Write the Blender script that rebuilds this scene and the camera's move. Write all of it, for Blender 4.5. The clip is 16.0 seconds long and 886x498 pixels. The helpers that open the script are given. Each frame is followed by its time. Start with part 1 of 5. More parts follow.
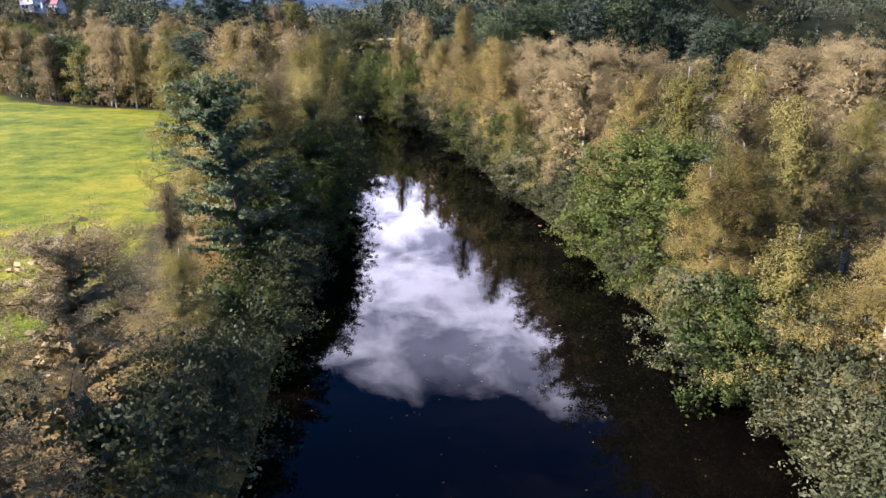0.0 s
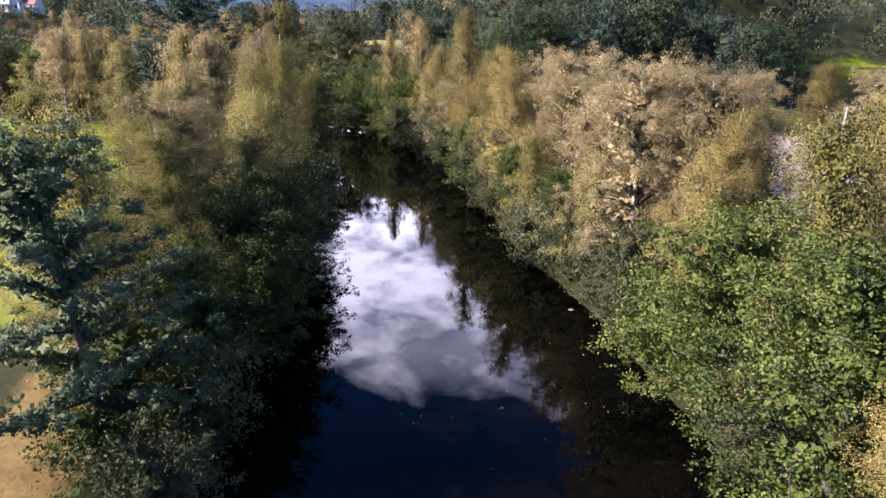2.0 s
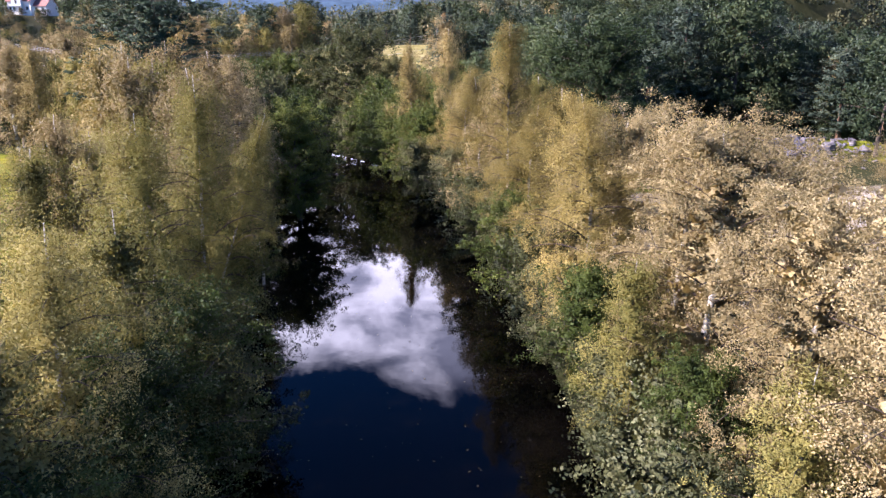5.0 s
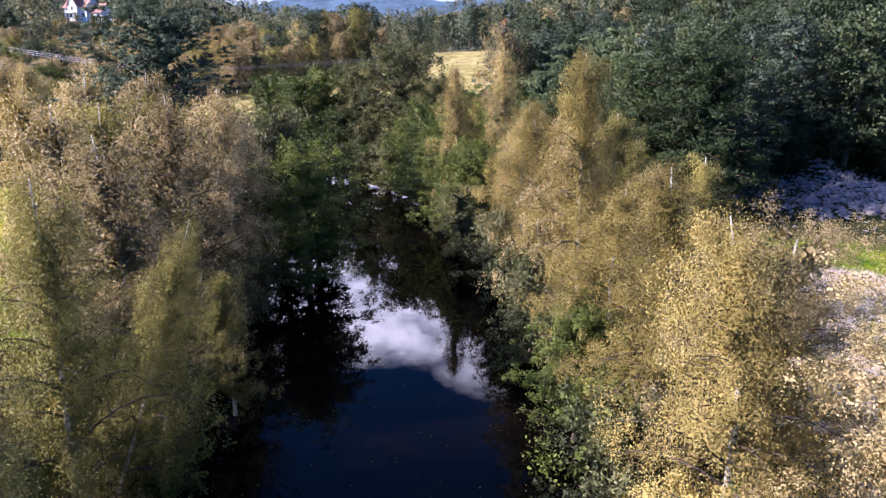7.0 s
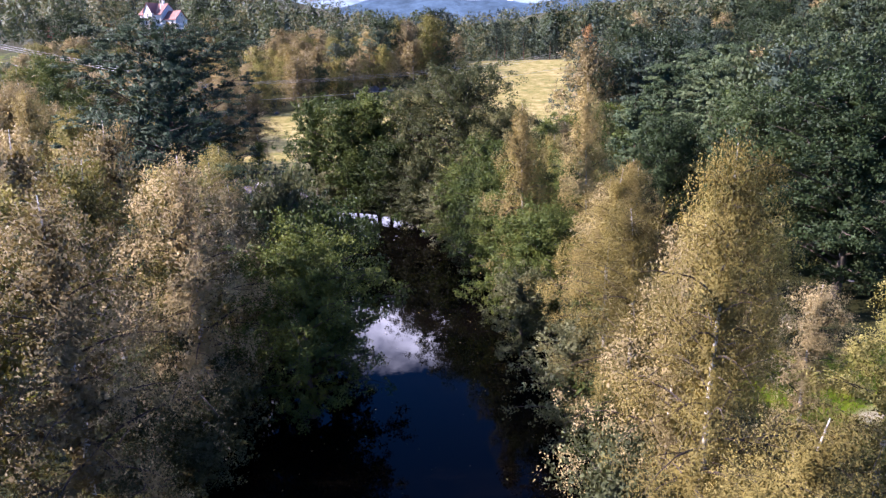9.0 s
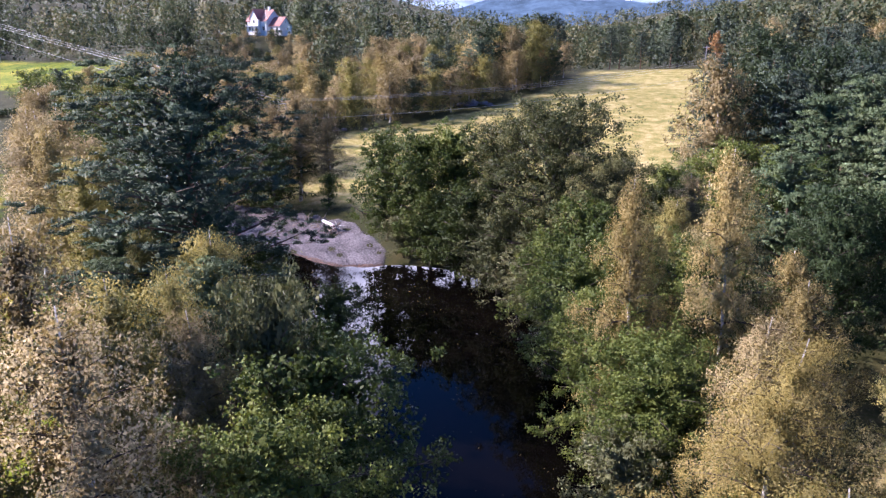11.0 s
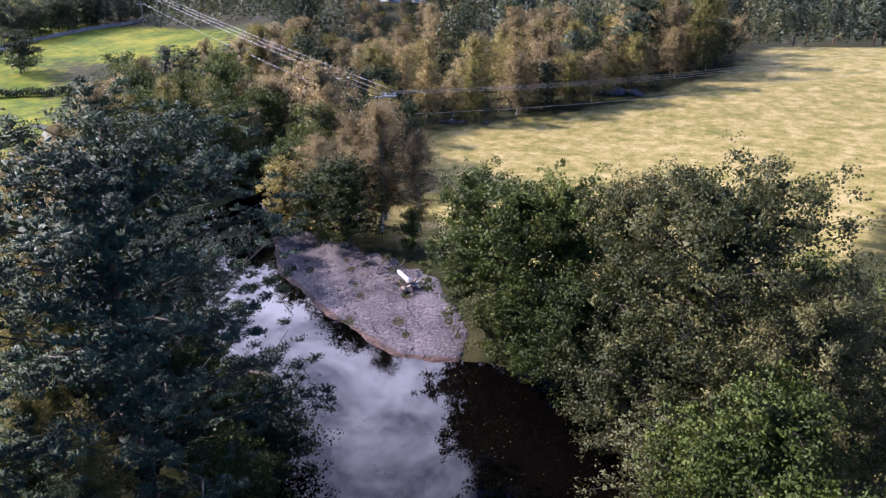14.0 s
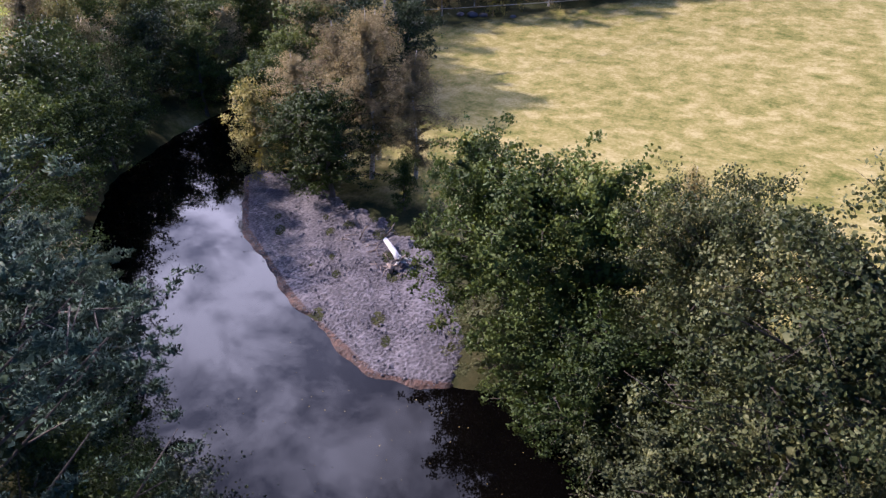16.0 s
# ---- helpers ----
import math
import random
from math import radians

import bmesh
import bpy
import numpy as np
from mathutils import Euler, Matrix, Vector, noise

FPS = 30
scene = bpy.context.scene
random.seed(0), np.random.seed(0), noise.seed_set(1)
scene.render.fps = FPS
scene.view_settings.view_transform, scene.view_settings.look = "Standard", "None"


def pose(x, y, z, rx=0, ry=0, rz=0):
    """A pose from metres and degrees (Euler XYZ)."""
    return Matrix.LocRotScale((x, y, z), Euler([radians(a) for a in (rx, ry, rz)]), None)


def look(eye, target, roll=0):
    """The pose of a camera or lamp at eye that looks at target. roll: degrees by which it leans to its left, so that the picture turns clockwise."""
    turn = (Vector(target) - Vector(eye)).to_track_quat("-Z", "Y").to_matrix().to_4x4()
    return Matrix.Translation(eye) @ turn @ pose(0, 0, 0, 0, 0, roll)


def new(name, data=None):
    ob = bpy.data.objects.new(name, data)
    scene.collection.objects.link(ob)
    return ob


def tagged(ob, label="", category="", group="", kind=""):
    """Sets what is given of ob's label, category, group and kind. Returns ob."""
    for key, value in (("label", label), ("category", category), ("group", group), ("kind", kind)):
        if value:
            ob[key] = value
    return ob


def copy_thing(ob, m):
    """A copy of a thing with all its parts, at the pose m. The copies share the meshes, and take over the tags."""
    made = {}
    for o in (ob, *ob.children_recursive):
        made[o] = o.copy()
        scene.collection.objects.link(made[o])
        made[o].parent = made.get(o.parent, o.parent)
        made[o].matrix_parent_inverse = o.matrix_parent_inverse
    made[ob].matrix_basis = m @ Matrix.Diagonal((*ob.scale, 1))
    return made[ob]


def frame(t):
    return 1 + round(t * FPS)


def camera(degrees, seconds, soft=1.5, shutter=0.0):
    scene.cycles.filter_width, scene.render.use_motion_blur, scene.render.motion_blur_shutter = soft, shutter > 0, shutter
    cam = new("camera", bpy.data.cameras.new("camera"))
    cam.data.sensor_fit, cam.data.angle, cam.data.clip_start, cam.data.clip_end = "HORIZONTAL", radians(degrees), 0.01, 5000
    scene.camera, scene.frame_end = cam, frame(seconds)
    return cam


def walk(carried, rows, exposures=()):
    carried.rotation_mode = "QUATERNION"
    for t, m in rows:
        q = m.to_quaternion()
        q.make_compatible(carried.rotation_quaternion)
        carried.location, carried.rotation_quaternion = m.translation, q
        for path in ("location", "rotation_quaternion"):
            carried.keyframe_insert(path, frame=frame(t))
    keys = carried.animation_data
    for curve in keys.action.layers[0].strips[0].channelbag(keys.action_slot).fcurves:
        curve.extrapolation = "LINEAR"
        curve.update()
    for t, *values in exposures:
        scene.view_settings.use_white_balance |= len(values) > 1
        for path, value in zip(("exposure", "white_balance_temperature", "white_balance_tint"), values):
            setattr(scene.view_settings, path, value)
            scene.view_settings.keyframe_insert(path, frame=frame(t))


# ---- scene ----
cam = camera(64.6, 16.0, soft=1.4)
METRES, EYE, TILT, LEAN, TURN = 124.0, 14.2, -17.0, 0.0, 0.0
ROWS = [
    (0.0, 0.0, 0.0, 0.0, 0.0, 0.0, -0.0),
    (0.5, 0.0007, 0.0304, 0.0103, 0.01, 0.0, -0.02),
    (1.0, 0.0013, 0.0608, 0.0207, 0.0, 0.02, -0.05),
    (1.5, 0.002, 0.0911, 0.0312, -0.0, 0.02, -0.08),
    (2.0, 0.0028, 0.1214, 0.0418, 0.01, 0.04, -0.08),
    (2.5, 0.0034, 0.1515, 0.0529, 0.06, 0.04, -0.09),
    (3.0, 0.0038, 0.1813, 0.0642, 0.29, 0.03, -0.19),
    (3.5, 0.0043, 0.2109, 0.0757, 0.66, 0.0, -0.34),
    (6.0, 0.0057, 0.3563, 0.1343, 4.93, -0.01, -1.65),
    (6.5, 0.0055, 0.3845, 0.1467, 6.21, -0.03, -1.99),
    (7.0, 0.0049, 0.4129, 0.1592, 7.49, -0.06, -2.37),
    (7.5, 0.0038, 0.4412, 0.1718, 8.79, -0.09, -2.75),
    (8.0, 0.0022, 0.4696, 0.1845, 10.1, -0.14, -3.15),
    (8.5, -0.0001, 0.4982, 0.1972, 11.76, -0.19, -3.67),
    (9.0, -0.0028, 0.5267, 0.21, 13.66, -0.31, -4.15),
    (11.5, -0.0276, 0.6649, 0.2742, 24.59, -1.35, -7.26),
    (12.0, -0.0352, 0.6921, 0.2871, 26.94, -1.65, -7.87),
    (12.5, -0.044, 0.719, 0.2999, 28.95, -2.17, -8.41),
    (13.0, -0.0537, 0.7456, 0.3124, 30.49, -3.26, -8.83),
    (13.5, -0.0646, 0.7716, 0.3249, 31.92, -4.53, -9.24),
    (14.0, -0.0764, 0.7973, 0.3371, 33.92, -5.94, -9.73),
    (14.5, -0.0888, 0.8228, 0.3489, 34.99, -7.88, -9.96),
    (15.0, -0.1023, 0.8482, 0.3603, 35.32, -10.81, -10.0),
    (15.5, -0.1166, 0.8731, 0.3711, 35.54, -13.72, -10.11),
    (16.0, -0.1317, 0.8977, 0.382, 36.48, -16.75, -10.39),
]

walk(cam, [(t, pose(0, 0, EYE, TILT, LEAN, TURN) @ pose(METRES * x, METRES * y, METRES * z, 90 + pitch, roll, yaw)) for t, x, y, z, yaw, pitch, roll in ROWS],
     exposures=[(0.0, 1.38, 5780, 28), (7.0, 1.67, 5680, 31), (12.5, 1.49, 5560, 33), (16.0, 1.18, 5560, 31)])

# ---------------------------------------------------------------- light
SUN_AZ, SUN_EL = 101.0, 31.0          # degrees left of +Y, degrees up
sun = new("sun", bpy.data.lights.new("sun", "SUN"))
sun.data.energy, sun.data.angle, sun.data.color = 5.0, radians(0.6), (1.0, 0.87, 0.69)
to_sun = Vector((-math.sin(radians(SUN_AZ)) * math.cos(radians(SUN_EL)), math.cos(radians(SUN_AZ)) * math.cos(radians(SUN_EL)), math.sin(radians(SUN_EL))))
sun.matrix_world = look(to_sun * 300, (0, 0, 0))


class Nodes:
    """A short way to write node trees."""

    def __init__(self, tree):
        self.tree = tree
        tree.nodes.clear()

    def add(self, kind, **values):
        node = self.tree.nodes.new(kind)
        for key, value in values.items():
            if key in node.inputs:
                node.inputs[key].default_value = value
        return node

    def link(self, a, b):
        self.tree.links.new(a, b)

    def math(self, op, a, b=0.0, clamp=False):
        node = self.tree.nodes.new("ShaderNodeMath")
        node.operation, node.use_clamp = op, clamp
        for socket, value in zip(node.inputs, (a, b)):
            if isinstance(value, (int, float)):
                socket.default_value = value
            else:
                self.link(value, socket)
        return node.outputs[0]

    def mix(self, factor, a, b, blend="MIX"):
        node = self.tree.nodes.new("ShaderNodeMix")
        node.data_type, node.blend_type = "RGBA", blend
        for socket, value in ((node.inputs[0], factor), (node.inputs[6], a), (node.inputs[7], b)):
            if isinstance(value, (int, float)):
                socket.default_value = value
            elif isinstance(value, tuple):
                socket.default_value = (*value, 1) if len(value) == 3 else value
            else:
                self.link(value, socket)
        return node.outputs[2]

    def noise(self, scale, detail=4, rough=0.55, vector=None, out=0, distortion=0.0):
        node = self.add("ShaderNodeTexNoise", Scale=scale, Detail=detail, Roughness=rough, Distortion=distortion)
        if vector is not None:
            self.link(vector, node.inputs["Vector"])
        return node.outputs[out]

    def ramp(self, factor, *stops):
        node = self.tree.nodes.new("ShaderNodeValToRGB")
        while len(node.color_ramp.elements) < len(stops):
            node.color_ramp.elements.new(0.5)
        for element, (place, colour) in zip(node.color_ramp.elements, stops):
            element.position = place
            element.color = (*colour, 1) if isinstance(colour, tuple) else (colour, colour, colour, 1)
        self.link(factor, node.inputs[0])
        return node.outputs[0]


world = bpy.data.worlds.new("world")
scene.world = world
world.use_nodes = True
w = Nodes(world.node_tree)
sky = w.add("ShaderNodeTexSky")
sky.sky_type, sky.sun_disc, sky.sun_elevation, sky.sun_rotation = "NISHITA", False, radians(SUN_EL), radians(360 - SUN_AZ)
coords = w.add("ShaderNodeTexCoord").outputs["Generated"]
split = w.add("ShaderNodeSeparateXYZ")
w.link(coords, split.inputs[0])
depth = w.math("ADD", w.math("MAXIMUM", split.outputs[2], 0.0), 0.22)
flat = w.add("ShaderNodeCombineXYZ")
w.link(w.math("DIVIDE", split.outputs[0], depth), flat.inputs[0])
w.link(w.math("DIVIDE", split.outputs[1], depth), flat.inputs[1])
flat.inputs[2].default_value = 3.7
billow = w.noise(1.7, 10, 0.58, flat.outputs[0], distortion=0.35)
flow = w.add("ShaderNodeSeparateXYZ")
w.link(flat.outputs[0], flow.inputs[0])
reach = w.math("ADD", flow.outputs[1], w.math("MULTIPLY", w.math("MINIMUM", w.math("MAXIMUM", flow.outputs[0], 0.0), 0.2), 0.4))
low = w.math("MINIMUM", w.math("MAXIMUM", w.math("MULTIPLY", w.math("SUBTRACT", reach, 1.27), 1.3), -0.14), 0.18)
aside = w.math("DIVIDE", w.math("MULTIPLY", flow.outputs[0], -1.0), w.math("MAXIMUM", flow.outputs[1], 0.05))
aside = w.math("MINIMUM", w.math("MAXIMUM", w.math("MULTIPLY", w.math("SUBTRACT", aside, 0.52), 2.5), 0.0), 0.34)
aside = w.math("MULTIPLY", aside, w.ramp(flow.outputs[1], (0.05, 0.0), (0.40, 1.0)))
gather = w.math("MINIMUM", w.math("ADD", low, aside), 0.18)
cover = w.ramp(w.math("ADD", billow, gather), (0.47, 0.0), (0.60, 0.75), (0.72, 1.0))
shade = w.noise(5.5, 7, 0.62, flat.outputs[0], distortion=0.3)
cloud = w.mix(w.ramp(shade, (0.40, 0.0), (0.58, 1.0)), (100.0, 104.0, 126.0), (335.0, 330.0, 350.0))
lofty = w.math("MINIMUM", w.math("MAXIMUM", w.math("ADD", w.math("MULTIPLY", w.math("SUBTRACT", split.outputs[2], 0.3), 3.0), 0.6), 0.6), 1.6)
cloud = w.mix(1.0, cloud, lofty, "MULTIPLY")
deep = w.mix(1.0, sky.outputs[0], (0.70, 2.4, 4.4), "MULTIPLY")
back = w.add("ShaderNodeBackground", Strength=0.0155)
w.link(w.mix(cover, deep, cloud), back.inputs[0])
w.link(back.outputs[0], w.add("ShaderNodeOutputWorld").inputs[0])


# ---------------------------------------------------------------- materials
def material(name):
    mat = bpy.data.materials.new(name)
    mat.use_nodes = True
    n = Nodes(mat.node_tree)
    return mat, n


def finish(n, shader):
    n.link(shader, n.add("ShaderNodeOutputMaterial").inputs[0])


def foliage(name, dark, middle, light, through_light=0.20, rough=0.62):
    """Leaves: each one has its own tone, the whole tree leans to one side of the range."""
    mat, n = material(name)
    geo = n.add("ShaderNodeNewGeometry")
    info = n.add("ShaderNodeObjectInfo")
    place = n.add("ShaderNodeTexCoord").outputs["Object"]
    tone = n.math("ADD", n.math("MULTIPLY", geo.outputs["Random Per Island"], 0.11), n.math("MULTIPLY", n.noise(0.55, 4, 0.65, place), 1.12))
    tone = n.math("ADD", tone, n.math("MULTIPLY", n.math("SUBTRACT", info.outputs["Random"], 0.5), 0.35))
    colour = n.ramp(tone, (0.25, dark), (0.62, middle), (0.98, light))
    leaf = n.add("ShaderNodeBsdfPrincipled", Roughness=rough)
    leaf.inputs["Specular IOR Level"].default_value = 0.16
    n.link(colour, leaf.inputs["Base Color"])
    glow = n.add("ShaderNodeBsdfTranslucent")
    n.link(n.mix(1.0, colour, (1.1, 1.05, 0.72), "MULTIPLY"), glow.inputs[0])
    both = n.add("ShaderNodeMixShader", Fac=through_light)
    n.link(leaf.outputs[0], both.inputs[1])
    n.link(glow.outputs[0], both.inputs[2])
    finish(n, both.outputs[0])
    return mat


def surface(name, dark, light, scale, rough=0.8, bump=0.3, stretch=(1, 1, 1), fine=6.0, metal=0.0):
    """A plain rough surface with variation at two scales and a fine relief."""
    mat, n = material(name)
    place = n.add("ShaderNodeMapping", Scale=stretch)
    n.link(n.add("ShaderNodeTexCoord").outputs["Object"], place.inputs[0])
    wide, small = n.noise(scale, 4, 0.6, place.outputs[0]), n.noise(scale * fine, 5, 0.65, place.outputs[0])
    tone = n.math("ADD", n.math("MULTIPLY", wide, 0.5), n.math("MULTIPLY", small, 0.5))
    shader = n.add("ShaderNodeBsdfPrincipled", Roughness=rough, Metallic=metal)
    n.link(n.ramp(tone, (0.35, dark), (0.65, light)), shader.inputs["Base Color"])
    relief = n.add("ShaderNodeBump", Strength=bump, Distance=0.05)
    n.link(small, relief.inputs["Height"])
    n.link(relief.outputs[0], shader.inputs["Normal"])
    finish(n, shader.outputs[0])
    return mat


def birch_bark():
    mat, n = material("birch_bark")
    place = n.add("ShaderNodeMapping", Scale=(1, 1, 5))
    n.link(n.add("ShaderNodeTexCoord").outputs["Object"], place.inputs[0])
    marks = n.noise(1.6, 4, 0.7, place.outputs[0])
    shader = n.add("ShaderNodeBsdfPrincipled", Roughness=0.7)
    n.link(n.ramp(marks, (0.38, (0.05, 0.04, 0.035)), (0.50, (0.46, 0.43, 0.38)), (0.8, (0.68, 0.65, 0.60))), shader.inputs["Base Color"])
    finish(n, shader.outputs[0])
    return mat


M = {
    "birch_gold": foliage("birch_gold", (0.075, 0.06, 0.02), (0.27, 0.215, 0.08), (0.52, 0.42, 0.19)),
    "birch_yellow": foliage("birch_yellow", (0.055, 0.047, 0.013), (0.205, 0.166, 0.048), (0.42, 0.34, 0.12)),
    "birch_tan": foliage("birch_tan", (0.075, 0.060, 0.028), (0.25, 0.20, 0.096), (0.48, 0.39, 0.205)),
    "birch_olive": foliage("birch_olive", (0.05, 0.053, 0.014), (0.18, 0.168, 0.045), (0.41, 0.35, 0.12)),
    "leaf_green": foliage("leaf_green", (0.016, 0.027, 0.007), (0.055, 0.080, 0.016), (0.175, 0.20, 0.042)),
    "leaf_grey": foliage("leaf_grey", (0.028, 0.036, 0.015), (0.075, 0.085, 0.036), (0.18, 0.18, 0.09)),
    "leaf_oak": foliage("leaf_oak", (0.014, 0.021, 0.007), (0.050, 0.061, 0.020), (0.24, 0.225, 0.095)),
    "leaf_dark": foliage("leaf_dark", (0.012, 0.021, 0.010), (0.033, 0.052, 0.023), (0.095, 0.115, 0.05)),
    "needle": foliage("needle", (0.016, 0.030, 0.018), (0.054, 0.088, 0.052), (0.16, 0.20, 0.125), 0.08),
    # dark needles leaned to blue, distance haze put into the colour
    "needle_dark_haze": foliage("needle_dark_haze", (0.014, 0.025, 0.018), (0.042, 0.063, 0.044), (0.115, 0.142, 0.095), 0.1),
    # paler than leaf_dark: the haze over far woods is painted into this green
    "leaf_hazed": foliage("leaf_hazed", (0.032, 0.045, 0.024), (0.070, 0.092, 0.047), (0.145, 0.158, 0.08)),
    # yellow held back and tones lifted, to paint haze over distant birches
    "leaf_muted_haze": foliage("leaf_muted_haze", (0.038, 0.044, 0.022), (0.095, 0.098, 0.048), (0.18, 0.17, 0.088)),
    "rust": foliage("rust", (0.10, 0.05, 0.02), (0.25, 0.14, 0.06), (0.40, 0.25, 0.12)),
    "birch_bark": birch_bark(),
    "bark": surface("bark", (0.045, 0.035, 0.028), (0.13, 0.105, 0.085), 3.0, 0.9, 0.6, (1, 1, 0.25)),
    "leaf_maple": foliage("leaf_maple", (0.014, 0.025, 0.010), (0.036, 0.058, 0.020), (0.10, 0.13, 0.045)),
    "twig": surface("twig", (0.030, 0.022, 0.017), (0.085, 0.062, 0.048), 3.0, 0.9, 0.3),
    "needle_green": foliage("needle_green", (0.024, 0.043, 0.022), (0.072, 0.108, 0.053), (0.17, 0.205, 0.10), 0.12),
    "pine_bark": surface("pine_bark", (0.07, 0.042, 0.03), (0.20, 0.115, 0.07), 2.2, 0.9, 0.6, (1, 1, 0.3)),
    "rock": surface("rock", (0.055, 0.05, 0.058), (0.22, 0.20, 0.215), 0.8, 0.85, 0.8),
    "grey_wood": surface("grey_wood", (0.45, 0.42, 0.40), (0.78, 0.75, 0.72), 1.5, 0.75, 0.3, (1, 6, 6)),
    "dead_wood": surface("dead_wood", (0.10, 0.07, 0.055), (0.30, 0.23, 0.19), 2.0, 0.85, 0.4),
    "pole_wood": surface("pole_wood", (0.11, 0.11, 0.12), (0.24, 0.24, 0.26), 1.2, 0.8, 0.3, (4, 4, 0.5)),
    "steel": surface("steel", (0.28, 0.34, 0.40), (0.45, 0.52, 0.60), 2.0, 0.45, 0.1, metal=0.6),
    "wire": surface("wire", (0.34, 0.34, 0.36), (0.46, 0.46, 0.48), 0.5, 0.6, 0.0, metal=0.2),
    "white_paint": surface("white_paint", (0.72, 0.72, 0.72), (0.84, 0.84, 0.83), 0.8, 0.6, 0.1),
    "roof_tile": surface("roof_tile", (0.20, 0.075, 0.065), (0.32, 0.13, 0.11), 1.2, 0.75, 0.4, (1, 1, 1)),
    "glass": surface("glass", (0.02, 0.025, 0.03), (0.04, 0.05, 0.06), 0.6, 0.08, 0.0),
    "pebble": surface("pebble", (0.032, 0.027, 0.031), (0.14, 0.122, 0.132), 3.0, 0.85, 0.3),
    "rust_rock": surface("rust_rock", (0.16, 0.08, 0.045), (0.40, 0.22, 0.14), 1.5, 0.85, 0.5),
    "barn_red": surface("barn_red", (0.18, 0.035, 0.025), (0.28, 0.06, 0.045), 1.0, 0.8, 0.3),
    "wall_stone": surface("wall_stone", (0.13, 0.13, 0.13), (0.36, 0.35, 0.33), 1.2, 0.9, 0.8),
}


def water_material():
    mat, n = material("river_water")
    place = n.add("ShaderNodeTexCoord").outputs["Object"]
    shader = n.add("ShaderNodeBsdfPrincipled", Roughness=0.012, IOR=1.2)
    shader.inputs["Specular IOR Level"].default_value = 0.4
    n.link(n.ramp(n.noise(0.15, 3, 0.5, place), (0.3, (0.0010, 0.0009, 0.0009)), (0.7, (0.0022, 0.0017, 0.0014))), shader.inputs["Base Color"])
    relief = n.add("ShaderNodeBump", Strength=0.06, Distance=0.02)
    n.link(n.noise(0.9, 3, 0.5, place), relief.inputs["Height"])
    n.link(relief.outputs[0], shader.inputs["Normal"])
    finish(n, shader.outputs[0])
    return mat


def ground_material():
    """Meadow, mown hay field, woodland floor and sand, laid out by the sheet's own ground types."""
    mat, n = material("ground")
    place = n.add("ShaderNodeTexCoord").outputs["Object"]

    def kind(name):
        node = n.add("ShaderNodeAttribute")
        node.attribute_name = name
        return node.outputs["Fac"]

    def edged(name, scale=0.5):
        rough = n.math("MULTIPLY", n.math("SUBTRACT", n.noise(scale, 5, 0.65, place), 0.5), 0.9)
        return n.ramp(n.math("ADD", kind(name), rough), (0.38, 0.0), (0.62, 1.0))

    broad, middle, fine = n.noise(0.06, 4, 0.6, place), n.noise(0.45, 5, 0.62, place), n.noise(3.0, 6, 0.7, place)
    swath = n.add("ShaderNodeMapping", Rotation=(0, 0, radians(-32)), Scale=(0.42, 1.0, 1.0))
    n.link(place, swath.inputs[0])
    streak = n.noise(0.9, 6, 0.65, swath.outputs[0])
    cross = n.add("ShaderNodeMapping", Rotation=(0, 0, radians(48)), Scale=(0.40, 1.0, 1.0))
    n.link(place, cross.inputs[0])
    streak2 = n.noise(1.1, 6, 0.65, cross.outputs[0])

    def blend3(a, b, c):
        return n.math("ADD", n.math("ADD", n.math("MULTIPLY", a, 0.4), n.math("MULTIPLY", b, 0.35)), n.math("MULTIPLY", c, 0.25))

    meadow = n.ramp(blend3(broad, middle, fine), (0.40, (0.026, 0.066, 0.004)), (0.50, (0.11, 0.142, 0.008)), (0.60, (0.25, 0.225, 0.02)))
    patch = n.math("ADD", n.math("MULTIPLY", n.noise(0.16, 5, 0.7, place), 0.5), n.math("ADD", n.math("MULTIPLY", streak, 0.25), n.math("MULTIPLY", streak2, 0.25)))
    hay = n.ramp(blend3(patch, middle, fine), (0.40, (0.075, 0.092, 0.016)), (0.49, (0.20, 0.17, 0.052)), (0.58, (0.34, 0.28, 0.125)))
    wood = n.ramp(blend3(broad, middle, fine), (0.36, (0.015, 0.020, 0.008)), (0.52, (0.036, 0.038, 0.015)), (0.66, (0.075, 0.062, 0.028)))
    bank = n.ramp(blend3(broad, middle, fine), (0.36, (0.09, 0.06, 0.02)), (0.50, (0.19, 0.13, 0.045)), (0.64, (0.30, 0.21, 0.09)))
    sand = n.ramp(blend3(broad, middle, fine), (0.35, (0.20, 0.165, 0.12)), (0.62, (0.38, 0.33, 0.26)))
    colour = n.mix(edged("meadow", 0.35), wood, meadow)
    colour = n.mix(edged("hay", 0.25), colour, hay)
    colour = n.mix(edged("bank", 0.5), colour, bank)
    colour = n.mix(edged("sand", 0.3), colour, sand)
    shader = n.add("ShaderNodeBsdfPrincipled", Roughness=0.9)
    shader.inputs["Specular IOR Level"].default_value = 0.04
    n.link(colour, shader.inputs["Base Color"])
    relief = n.add("ShaderNodeBump", Strength=0.8, Distance=0.14)
    n.link(n.math("ADD", n.math("MULTIPLY", fine, 0.5), middle), relief.inputs["Height"])
    n.link(relief.outputs[0], shader.inputs["Normal"])
    finish(n, shader.outputs[0])
    return mat


